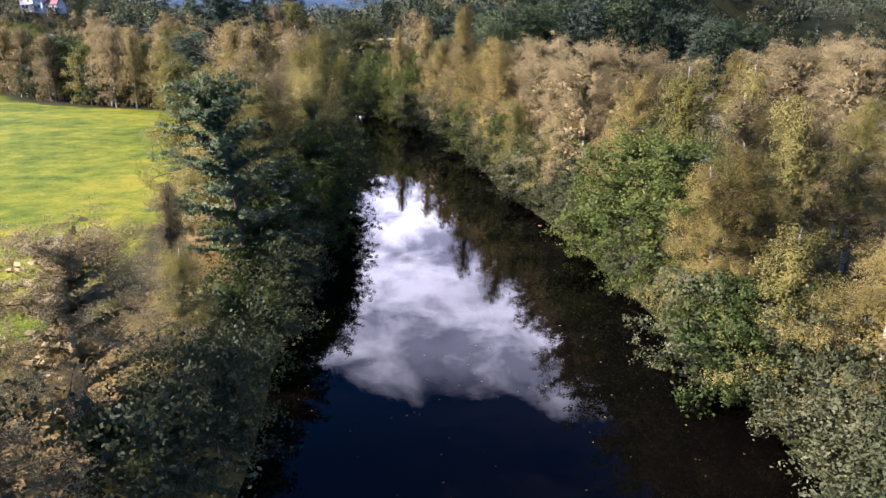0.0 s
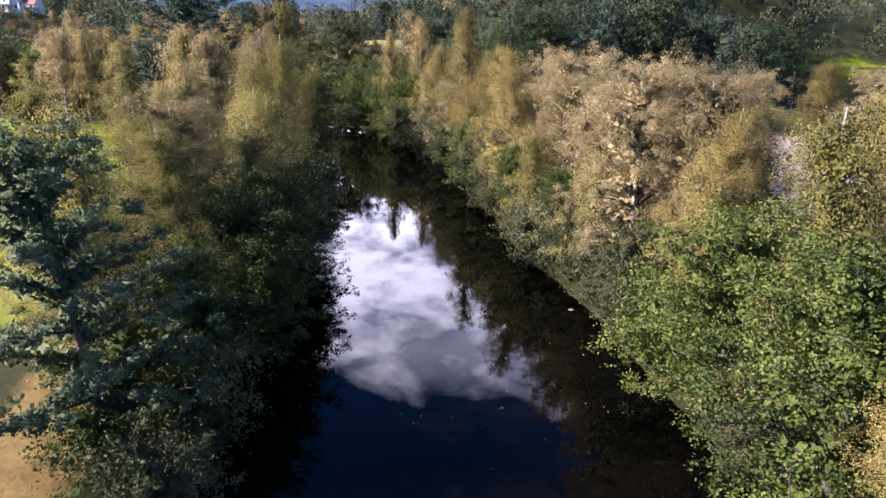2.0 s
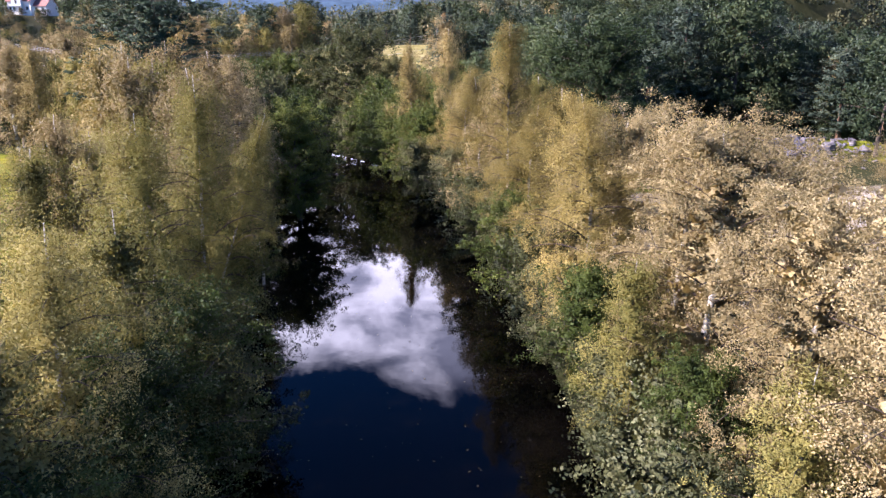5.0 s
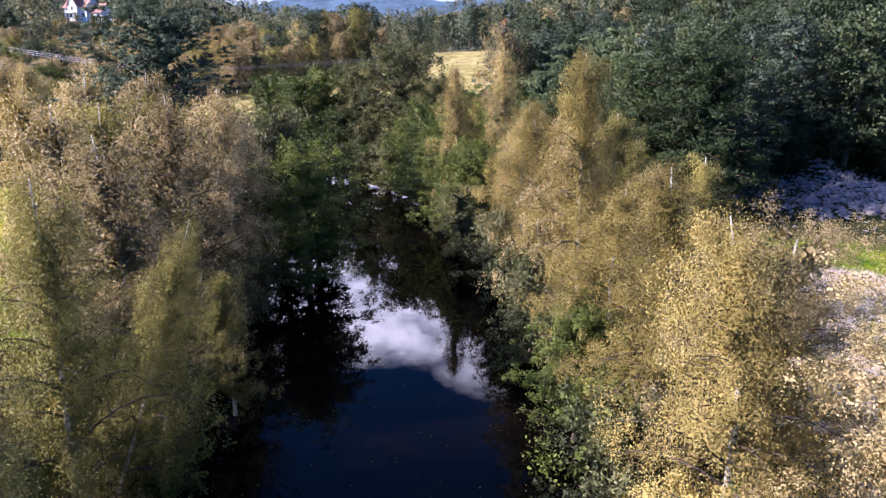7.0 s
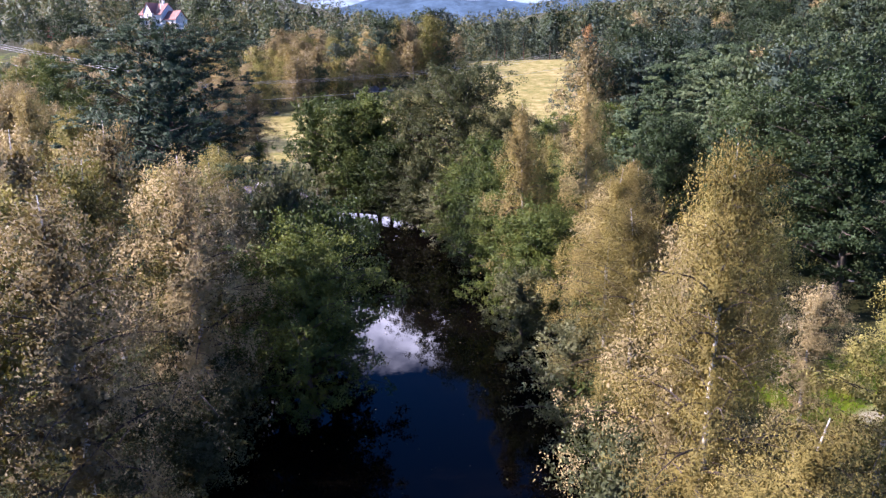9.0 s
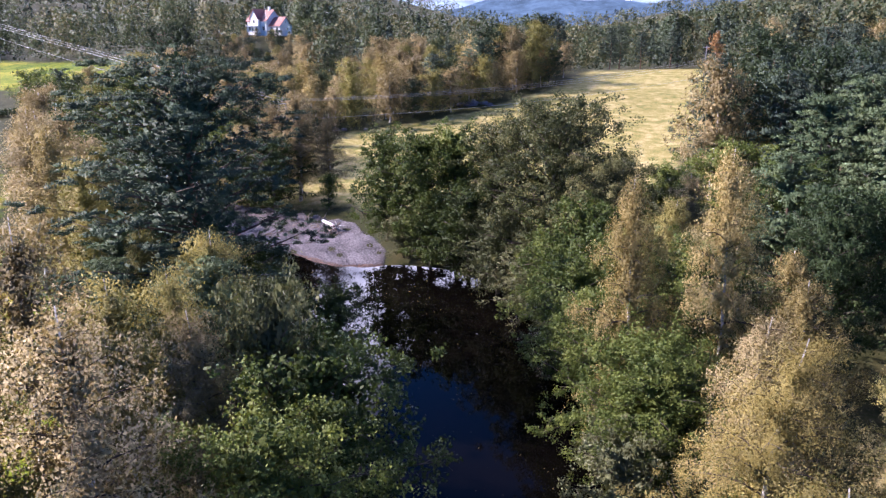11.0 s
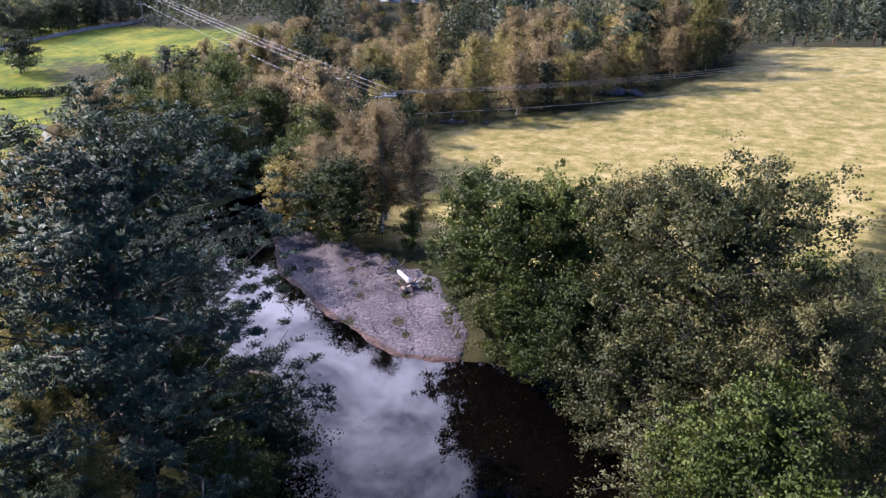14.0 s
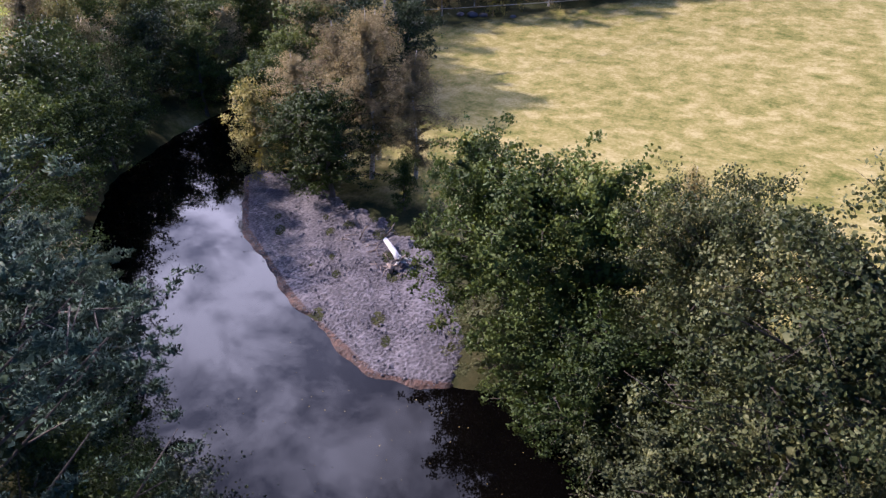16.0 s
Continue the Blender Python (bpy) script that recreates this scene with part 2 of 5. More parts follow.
def gravel_material():
    mat, n = material("gravel")
    place = n.add("ShaderNodeTexCoord").outputs["Object"]
    cells = n.add("ShaderNodeTexVoronoi", Scale=4.5)
    n.link(place, cells.inputs["Vector"])
    tone = n.math("ADD", n.math("MULTIPLY", cells.outputs["Distance"], 0.55), n.math("MULTIPLY", n.noise(0.35, 5, 0.65, place), 0.6))
    wet = n.add("ShaderNodeAttribute")
    wet.attribute_name = "wet"
    damp = n.ramp(n.math("ADD", wet.outputs["Fac"], n.math("MULTIPLY", n.math("SUBTRACT", n.noise(0.7, 4, 0.6, place), 0.5), 0.5)), (0.4, 0.0), (0.6, 1.0))
    dry = n.ramp(tone, (0.30, (0.024, 0.020, 0.024)), (0.52, (0.056, 0.047, 0.053)), (0.75, (0.12, 0.104, 0.113)))
    silt = n.ramp(n.noise(2.5, 5, 0.7, place), (0.35, (0.022, 0.012, 0.009)), (0.65, (0.095, 0.042, 0.024)))
    shader = n.add("ShaderNodeBsdfPrincipled", Roughness=0.85)
    n.link(n.mix(damp, dry, silt), shader.inputs["Base Color"])
    relief = n.add("ShaderNodeBump", Strength=0.8, Distance=0.08)
    n.link(cells.outputs["Distance"], relief.inputs["Height"])
    n.link(relief.outputs[0], shader.inputs["Normal"])
    finish(n, shader.outputs[0])
    return mat


# ---------------------------------------------------------------- helpers
def mesh_of(name, verts, faces, mat=None, smooth=False):
    me = bpy.data.meshes.new(name)
    me.from_pydata([tuple(v) for v in verts], [], [tuple(f) for f in faces])
    if mat is not None:
        me.materials.append(mat)
    if smooth:
        me.polygons.foreach_set("use_smooth", [True] * len(me.polygons))
    me.update()
    return me


def part(name, data, parent=None, label="", kind=""):
    """One mesh object (from a mesh), under its thing."""
    ob = new(name, data)
    if parent is not None:
        ob.parent = parent
    return tagged(ob, label=label, kind=kind)


def tube(path, radii, sides=7):
    """A tapered tube along a path: vertices and faces."""
    path, verts, faces = np.asarray(path, float), [], []
    for i, p in enumerate(path):
        way = path[min(i + 1, len(path) - 1)] - path[max(i - 1, 0)]
        way = way / (np.linalg.norm(way) + 1e-9)
        side = np.cross(way, (0.31, 0.95, 0.07) if abs(way[2]) > 0.9 else (0, 0, 1))
        side /= np.linalg.norm(side) + 1e-9
        other = np.cross(way, side)
        for k in range(sides):
            a = 2 * math.pi * k / sides
            verts.append(p + radii[i] * (math.cos(a) * side + math.sin(a) * other))
    for i in range(len(path) - 1):
        for k in range(sides):
            j = (k + 1) % sides
            faces.append((i * sides + k, i * sides + j, (i + 1) * sides + j, (i + 1) * sides + k))
    faces.append(tuple(range(sides))[::-1])
    faces.append(tuple((len(path) - 1) * sides + k for k in range(sides)))
    return verts, faces


def join(*pieces):
    verts, faces = [], []
    for v, f in pieces:
        n = len(verts)
        verts += list(v)
        faces += [tuple(n + i for i in face) for face in f]
    return verts, faces


def box(x0, x1, y0, y1, z0, z1):
    v = [(x, y, z) for z in (z0, z1) for y in (y0, y1) for x in (x0, x1)]
    return v, [(0, 2, 3, 1), (4, 5, 7, 6), (0, 1, 5, 4), (2, 6, 7, 3), (0, 4, 6, 2), (1, 3, 7, 5)]


def smooth(a, b, x):
    u = np.clip((x - a) / (b - a), 0, 1)
    return u * u * (3 - 2 * u)


# ---------------------------------------------------------------- land
# the river's middle line: x, y, half width
RIVER = np.array([(3, -60, 9.5), (3, 20, 9.8), (1.5, 35, 9.6), (-0.5, 50, 9.6), (-3.5, 63, 9.4), (-5.5, 80, 9.4), (-8.5, 95, 9.4), (-12.0, 110, 9.6),
                  (-18.5, 124, 10.0), (-29.5, 136.0, 10.0), (-39, 135.6, 6.8), (-50, 139.2, 6.0), (-62, 144.2, 6.0), (-71, 151.5, 6.0), (-76, 160, 5.5), (-80, 170, 4.5),
                  (-86, 181, 3.5), (-97, 192, 2.8), (-112, 200, 2.4), (-135, 208, 2.2)], float)


def from_river(x, y):
    """Metres outside the river's edge (inside: minus)."""
    x, y = np.asarray(x, float), np.asarray(y, float)
    best = np.full(np.broadcast(x, y).shape, 1e9)
    for (ax, ay, aw), (bx, by, bw) in zip(RIVER[:-1], RIVER[1:]):
        dx, dy = bx - ax, by - ay
        u = np.clip(((x - ax) * dx + (y - ay) * dy) / (dx * dx + dy * dy), 0, 1)
        best = np.minimum(best, np.hypot(x - ax - u * dx, y - ay - u * dy) - aw - u * (bw - aw))
    return best


def lake(x, y):
    """Metres inside the shore of the lake beyond the hill (outside: minus)."""
    x, y = np.asarray(x, float), np.asarray(y, float)
    shore = 151 + 2.5 * np.sin(x * 0.11) - 0.1 * (x - 75)
    return np.minimum(np.minimum(y - shore, 345 + 0.45 * (x - 180) + 6 * np.sin(x * 0.05) - y), np.minimum((x - 0.49 * (y - 15)) * 0.9, 420 - x))


def bar_back(x):
    """Where the gravel bar meets the grass behind it."""
    return np.interp(x, (-69, -66.5, -62.5, -54, -46, -40.3, -36, -34.5), (154.5, 157.2, 158.2, 156.6, 155.0, 152.0, 148.0, 145.0))


def on_bar(x, y):
    """How far a place belongs to the gravel bar's gentle shore, 0 to 1."""
    u, v = (x + 50) * 0.95 + (y - 149) * -0.30, (x + 50) * 0.30 + (y - 149) * 0.95
    return np.clip(1.6 - np.hypot(u / 17, v / 8.5), 0, 1) ** 0.5 * (np.hypot(u / 17, v / 8.5) < 1.6)


def height(x, y):
    x, y = np.asarray(x, float), np.asarray(y, float)
    d = from_river(x, y)
    out = np.maximum(d, 0)
    steep = 1.7 * (1 - np.exp(-out / 2.6)) + 0.02 * np.minimum(out, 30)
    gentle = 0.09 * out + 0.9 * smooth(8, 14, out)
    bar = on_bar(x, y)
    z = np.where(d < 0, np.maximum(-1.6, 0.35 * d), steep * (1 - bar) + gentle * bar)
    z = z + 11 * smooth(172, 330, y) * smooth(-300, -60, x) + 9.5 * smooth(-80, -270, x) * smooth(110, 260, y)
    z = z + 24 * smooth(22, 76, x) * smooth(112, 144, y) * smooth(4, -20, x - 0.49 * (y - 15)) + 16 * smooth(-330, -420, x) * smooth(250, 320, y) + 0.5 * np.sin(x * 0.05 + 1) * np.sin(y * 0.043) * smooth(4, 30, d)
    r = np.hypot(x + 20, y - 120)
    az = np.degrees(np.arctan2(-x, np.maximum(y - 70, 1)))
    valley = np.exp(-((az - 16) / 11) ** 2) * smooth(300, 420, y)
    z = z - 9 * valley + smooth(230, 520, r) * (1 - 0.95 * valley) * (20 + 6 * np.sin(x * 0.011) * np.cos(y * 0.009)) * smooth(-0.2, 0.25, (y - 60) / (r + 1))
    z = z + smooth(520, 2000, r) * (1 - 0.6 * valley) * (70 + 45 * np.sin(x * 0.0031 + 0.6) * np.cos(y * 0.0027) + 20 * np.sin(x * 0.009 + y * 0.006))
    z = z + 11 * np.exp(-((x + 170) ** 2 + (y - 300) ** 2) / 45 ** 2)
    wet = lake(x, y)
    shore = np.where(wet > 0, np.maximum(-2.0, -0.12 * wet), 0.10 * -wet)
    return np.where((wet > -60) & (y > 100), np.minimum(z, shore * np.where(wet > 0, 1, 1 + smooth(15, 60, -wet) * 6)), z)


def ground_z(x, y):
    return float(height(x, y))


def axis(lo, hi, step, far_lo, far_hi):
    core = np.arange(lo, hi + step / 2, step)
    grow = [step * 1.22 ** k for k in range(1, 60)]
    left = [v for v in lo - np.cumsum(grow) if v > far_lo] + [far_lo]
    right = [v for v in hi + np.cumsum(grow) if v < far_hi] + [far_hi]
    return np.array(sorted(left) + list(core) + right)


def hay_field(x, y):
    edge = np.minimum(np.minimum((y - 158) / 6, (x + 93 - 0.25 * (y - 200)) / 6), np.minimum((-13 + 0.07 * (y - 180) - x) / 5, (318 - y) / 8))
    wood_side = (x + 66) / 6 + np.clip((222 - y) / 8, -3, 3)
    return np.clip(np.minimum(edge, np.maximum(wood_side, (x + 50 + 0.30 * (260 - y)) / 6)) * 0.5 + 0.5, 0, 1)


def build_ground():
    xs, ys = axis(-135, 75, 1.5, -3000, 3000), axis(-25, 262, 1.5, -1500, 3600)
    gx, gy = np.meshgrid(xs, ys)
    z = height(gx, gy)
    verts = np.stack([gx.ravel(), gy.ravel(), z.ravel()], 1)
    nx, ny = len(xs), len(ys)
    idx = np.arange(nx * ny).reshape(ny, nx)
    quads = np.stack([idx[:-1, :-1].ravel(), idx[:-1, 1:].ravel(), idx[1:, 1:].ravel(), idx[1:, :-1].ravel()], 1)
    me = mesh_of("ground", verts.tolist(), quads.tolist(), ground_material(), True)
    d = from_river(gx, gy)
    left = (gx < -2 - 0.05 * gy)
    meadow = np.where(left & (gy < 330), np.clip((d - 7.5) / 5, 0, 1), 0) * np.clip((118 + gx * -0.52 - gy) / 40, 0, 1)
    meadow = np.maximum(meadow, np.clip(1.3 - np.hypot((gx - 20) / 15, (gy - 108) / 9), 0, 1))
    meadow = np.maximum(meadow, np.clip(1.4 - np.hypot((gx + 235) / 62, (gy - 235) / 36), 0, 1))
    by_lake = np.clip(1.2 - np.hypot((gx - 62) / 30, (gy - 132) / 20), 0, 1)
    meadow = np.maximum(meadow, np.maximum(by_lake, np.where((gy > 200) & (gx > 60), np.clip(1.2 - np.abs(lake(gx, gy) + 9) / 9, 0, 1), 0)))
    bank = np.where(left & (gy < 60) & (gy > 15), np.clip(1 - np.abs(d - 5.0) / 4.0, 0, 1), 0)
    sand = np.maximum(np.clip(1.5 - np.hypot((gx - 40) / 26, (gy - 86) / 22), 0, 1), np.clip(1.3 - np.hypot((gx - 19) / 8, (gy - 104) / 4.5), 0, 1))
    for name, values in (("meadow", meadow), ("hay", hay_field(gx, gy)), ("bank", bank), ("sand", sand)):
        layer = me.attributes.new(name, "FLOAT", "POINT")
        layer.data.foreach_set("value", np.ascontiguousarray(values.ravel(), dtype=np.float32))
    return tagged(new("ground", me), "meadow, mown hay field and woodland floor along the river", "ground", kind="structure")


build_ground()
water_me = mesh_of("water", [(-280, -80, 0), (60, -80, 0), (60, 260, 0), (-280, 260, 0)], [(0, 1, 2, 3)], water_material())
tagged(new("water", water_me), "still black river water that mirrors trees and sky", "water", kind="structure")
tagged(new("lake", mesh_of("lake", [(60.5, 130, 0), (430, 130, 0), (430, 520, 0), (60.5, 520, 0)], [(0, 1, 2, 3)], water_me.materials[0])), "calm lake beyond the wooded hill", "water", kind="structure")


def build_bar():
    """The gravel bar on the inner side of the bend."""
    us, vs = np.linspace(-70, -33, 120), np.linspace(140, 160.5, 72)
    x, y = np.meshgrid(us, vs)
    d = from_river(x, y)
    z = height(x, y) + 0.05 + 0.04 * np.sin(x * 2.1 + y) * np.sin(y * 1.7) + 0.05 * np.sin(x * 0.8) * np.cos(y * 0.9 + x * 0.3)
    past = np.maximum(y - bar_back(x) + 0.35 * np.sin(x * 0.9) + 0.2 * np.sin(x * 2.3 + y), np.maximum(-68.6 - x, x + 34.6))
    z = z - 0.9 * smooth(0.0, 0.5, past)
    idx = np.arange(x.size).reshape(x.shape)
    quads = np.stack([idx[:-1, :-1].ravel(), idx[:-1, 1:].ravel(), idx[1:, 1:].ravel(), idx[1:, :-1].ravel()], 1)
    me = mesh_of("gravel_bar", np.stack([x.ravel(), y.ravel(), z.ravel()], 1).tolist(), quads.tolist(), gravel_material(), True)
    layer = me.attributes.new("wet", "FLOAT", "POINT")
    layer.data.foreach_set("value", np.ascontiguousarray(np.clip(1 - d / 0.75, 0, 1).ravel(), dtype=np.float32))
    return tagged(new("gravel_bar", me), "pale grey gravel bar with a rusty wet edge", "gravel", kind="structure")


build_bar()


# ---------------------------------------------------------------- trees
def leaves(centres, size, rng, slim=0.62, tilt=None, out=None, soft=0.72):
    """Small leaves about the centres, each turned its own way, and the directions they face.
    out: the way out of the crown at each leaf, to which its light is rounded."""
    n = len(centres)
    a = rng.normal(size=(n, 3))
    if tilt is not None:
        a = a * 0.55 + tilt
    a /= np.linalg.norm(a, axis=1)[:, None]
    b = np.cross(a, rng.normal(size=(n, 3)))
    b /= np.linalg.norm(b, axis=1)[:, None] + 1e-9
    s = size * rng.uniform(0.6, 1.35, (n, 1)) * 0.5
    face = np.cross(a, b)
    if out is None:
        out = face
    out = out / (np.linalg.norm(out, axis=1)[:, None] + 1e-9)
    turn = np.where((face * out).sum(1) < 0, -1.0, 1.0)[:, None]
    b, face = b * turn, face * turn
    rise = face * s * 0.12
    corners = np.stack([centres - a * s, centres + a * s * 0.1 - b * s * slim + rise, centres + a * s, centres + a * s * 0.1 + b * s * slim + rise], 1)
    made = np.cross(corners[:, 1] - corners[:, 0], corners[:, 2] - corners[:, 0])
    wrong = (made * face).sum(1) < 0
    corners[wrong] = corners[wrong][:, ::-1]
    normal = out * soft + face * (1 - soft)
    normal /= np.linalg.norm(normal, axis=1)[:, None] + 1e-9
    return corners.reshape(-1, 3), np.repeat(normal, 4, axis=0)


def crown_mesh(name, crown, mat, sides=4):
    corners, normals = crown
    n = len(corners) // sides
    me = bpy.data.meshes.new(name)
    me.vertices.add(n * sides)
    me.vertices.foreach_set("co", np.ascontiguousarray(corners, dtype=np.float32).ravel())
    me.loops.add(n * sides)
    me.loops.foreach_set("vertex_index", np.arange(n * sides, dtype=np.int32))
    me.polygons.add(n)
    me.polygons.foreach_set("loop_start", np.arange(0, n * sides, sides, dtype=np.int32))
    me.polygons.foreach_set("use_smooth", np.ones(n, dtype=bool))
    me.materials.append(mat)
    me.update(calc_edges=True)
    me.normals_split_custom_set_from_vertices(normals.tolist())
    return me


# kind: height, crown radius, foot of the crown, limbs, leaves, leaf size, leaf material, bark
KINDS = {
    "near_gold": (13.0, 3.0, 0.12, 48, 78000, 0.058, "birch_yellow", "birch_bark"),
    "near_olive": (12.5, 3.0, 0.10, 46, 74000, 0.058, "birch_olive", "birch_bark"),
    "near_tan": (13.0, 3.1, 0.12, 48, 76000, 0.058, "birch_tan", "birch_bark"),
    "birch_gold": (13.0, 3.1, 0.12, 44, 26000, 0.098, "birch_gold", "birch_bark"),
    "birch_tan": (13.0, 3.1, 0.12, 44, 26000, 0.098, "birch_tan", "birch_bark"),
    "birch_olive": (12.0, 3.2, 0.08, 44, 26000, 0.098, "birch_olive", "birch_bark"),
    "alder": (10.0, 3.3, 0.05, 42, 15000, 0.16, "leaf_green", "bark"),
    "near_alder": (10.0, 3.3, 0.05, 46, 30000, 0.112, "leaf_green", "bark"),
    "sallow": (8.0, 3.0, 0.03, 36, 9000, 0.16, "leaf_grey", "bark"),
    "shrub": (4.0, 2.2, 0.03, 24, 3800, 0.14, "leaf_grey", "bark"),
    "bramble": (4.0, 2.2, 0.03, 24, 3800, 0.14, "leaf_green", "bark"),
    "oak": (16.0, 6.0, 0.08, 76, 52000, 0.16, "leaf_oak", "bark"),
    "maple": (17.0, 6.5, 0.06, 70, 40000, 0.20, "leaf_maple", "bark"),
    "pine": (13.0, 3.3, 0.16, 34, 34000, 0.15, "needle_green", "pine_bark"),
    "big_pine": (20.0, 6.2, 0.10, 76, 125000, 0.155, "needle", "pine_bark"),
    "mid_birch": (12.0, 3.0, 0.10, 36, 12000, 0.135, "birch_tan", "birch_bark"),
    "mid_gold": (12.0, 3.0, 0.10, 36, 12000, 0.135, "birch_gold", "birch_bark"),
    "mid_olive": (12.0, 3.1, 0.06, 36, 12000, 0.135, "birch_olive", "birch_bark"),
    "mid_alder": (14.0, 4.0, 0.04, 40, 9000, 0.22, "leaf_green", "bark"),
    "far_birch": (14.0, 4.8, 0.03, 40, 7000, 0.26, "birch_tan", "birch_bark"),
    "far_gold": (14.0, 4.6, 0.03, 40, 6500, 0.26, "birch_gold", "birch_bark"),
    "far_olive": (13.0, 4.8, 0.03, 40, 6500, 0.26, "birch_olive", "bark"),
    "far_green": (14.0, 4.8, 0.05, 40, 6500, 0.30, "leaf_dark", "bark"),
    "far_pine": (17.0, 3.9, 0.20, 40, 6500, 0.32, "needle_dark_haze", "pine_bark"),
    "field_pine": (17.0, 4.3, 0.48, 30, 7000, 0.32, "needle", "pine_bark"),
    "far_rust": (14.0, 2.8, 0.2, 24, 1900, 0.34, "rust", "birch_bark"),
}
LABELS = {
    "near_tan": "weeping birch with dense tan autumn foliage",
    "field_pine": "tall Scots pine with a long bare trunk",
    "near_gold": "birch with dense golden tassels of autumn leaves", "near_olive": "birch with yellowing green leaves on hanging twigs",
    "birch_gold": "slender birch with golden autumn leaves and white trunk", "birch_tan": "weeping birch with thin tan autumn foliage",
    "birch_olive": "birch with yellowing olive green leaves", "near_alder": "bushy green alder with glossy leaves on the bank", "alder": "dense green alder leaning over the river bank",
    "shrub": "low grey-green willow scrub at the water's edge", "bramble": "low green scrub at the water's edge",
    "sallow": "bushy grey-green willow at the water's edge", "oak": "broad round-crowned green oak by the river",
    "maple": "large dark green broadleaf tree in deep shade", "pine": "young blue-green Scots pine on the bank",
    "big_pine": "large spreading Scots pine with layered blue-green branches", "mid_alder": "green alder in the bank wood", "mid_birch": "thin tan autumn birch in the bank wood", "mid_gold": "golden autumn birch in the bank wood", "mid_olive": "olive green birch in the bank wood",
    "far_birch": "tan autumn birch at the edge of the field",
    "far_gold": "golden autumn birch at the edge of the field", "far_olive": "olive green birch in the woodland belt",
    "far_green": "dark green broadleaf tree in the woodland", "far_pine": "tall dark Scots pine in the woodland", "far_rust": "thin rust-brown birch before dark pines",
}


def grow(kind, seed):
    """Trunk and crown of one tree of that kind, foot at the origin."""
    H, R, foot, limbs, count, size, leaf_mat, bark = KINDS[kind]
    rng = np.random.default_rng(seed)
    pine, birch = "pine" in kind, ("birch" in kind or "gold" in kind or "olive" in kind or "rust" in kind)
    broad = kind in ("oak", "maple", "far_green", "alder", "near_alder", "mid_alder", "sallow", "shrub", "bramble")
    bend = rng.normal(size=2) * H * 0.03
    levels = np.linspace(0, 1, 9)
    trunk = np.stack([bend[0] * levels ** 2 + 0.12 * np.sin(levels * 7 + seed), bend[1] * levels ** 2 + 0.12 * np.cos(levels * 6 + seed), levels * H * 0.90], 1)
    girth = H * (0.012 if birch else 0.016) + (0.05 if broad else 0)
    hero = not (kind.startswith(("far_", "mid_")) or kind in ("shrub", "bramble"))
    if hero:
        pieces = [tube(np.vstack([trunk[:1] - (0, 0, 0.5), trunk]), np.append(girth * 1.35, girth * (1.06 - levels * 0.97)), 8)]
    else:
        pieces = [tube(np.vstack([trunk[:1] - (0, 0, 0.5), trunk[::2]]), np.append(girth * 1.35, girth * (1.06 - levels[::2] * 0.97)), 5)]
    stems, pieces = pieces, []
    twig_a, twig_b, weight = [], [], []
    for i in range(limbs):
        u = (i + rng.uniform(0, 1)) / limbs
        h = foot + (0.97 - foot) * (u ** (0.8 if not pine else 0.9))
        t = (h - foot) / (1 - foot)
        p0 = np.array([np.interp(h, levels, trunk[:, k]) for k in range(3)])
        az = i * 2.399 + rng.uniform(-0.5, 0.5)
        if pine:
            dome = (1 - t) ** 0.62 if kind != "big_pine" else max(0.0, 1 - t ** 2.4) ** 0.5
            reach = R * dome * rng.uniform(0.65, 1.15) * (0.75 + 0.25 * min(1, t / 0.2)) + 0.35
            rise, sag = rng.uniform(0.02, 0.30) + 0.45 * t, -0.10
        elif birch:
            taper = max(0.0, 1 - t) ** (0.62 if not kind.startswith("far_") else 0.5)
            reach = R * taper * (0.62 + 0.38 * min(1, t / 0.25)) * rng.uniform(0.55, 1.25) + 0.25
            rise, sag = rng.uniform(0.35, 0.95), 0.5
        else:
            reach = R * (max(0.0, 1 - t ** 2.2) ** 0.5) * (0.72 + 0.28 * min(1, t / 0.3)) * rng.uniform(0.55, 1.15) + 0.4
            rise, sag = rng.uniform(0.15, 0.6) + 0.5 * t, 0.2
        full = rng.uniform(0.45, 1.5)
        way = np.array([math.cos(az), math.sin(az), 0])
        s = np.linspace(0, 1, 5)[:, None]
        path = p0 + way * reach * s + np.array([0, 0, reach]) * (rise * s - sag * s ** 2)
        g = max(0.012, girth * 0.42 * (1 - 0.75 * h) * min(1, reach / R + 0.3))
        if hero:
            pieces.append(tube(path, g * (1.05 - np.linspace(0, 1, 5) * 0.85), 4))
        elif i % 3 == 0:
            pieces.append(tube(path[::2], g * np.array([1.1, 0.7, 0.3]), 3))
        for k in range(7 if not pine else 8):
            q = rng.uniform(0.22, 1.0) if not pine else rng.uniform(0.42, 1.0)
            a = p0 + way * reach * q + np.array([0, 0, reach]) * (rise * q - sag * q * q)
            turn = az + rng.normal() * 0.9
            length = reach * rng.uniform(0.15, 0.42) + 0.25
            lift = rng.uniform(-0.1, 0.35) if pine else rng.uniform(-0.5, 0.75)
            b = a + length * np.array([math.cos(turn), math.sin(turn), lift])
            twig_a.append(a), twig_b.append(b), weight.append((length + 0.25) * full * (0.55 + 0.45 * q))
            if k < 2 and hero:
                pieces.append(tube([a, (a + b) / 2 + (0, 0, 0.04), b], [g * 0.45, g * 0.3, g * 0.12], 3))
    for k in range(14):
        q = rng.uniform(0.74, 1.0)
        a = np.array([np.interp(min(q, 1.0), levels, trunk[:, j]) for j in range(3)])
        b = a + np.array([rng.normal() * 0.4, rng.normal() * 0.4, rng.uniform(0.1, 0.5)]) * (H / 13)
        twig_a.append(a), twig_b.append(b), weight.append(0.55)
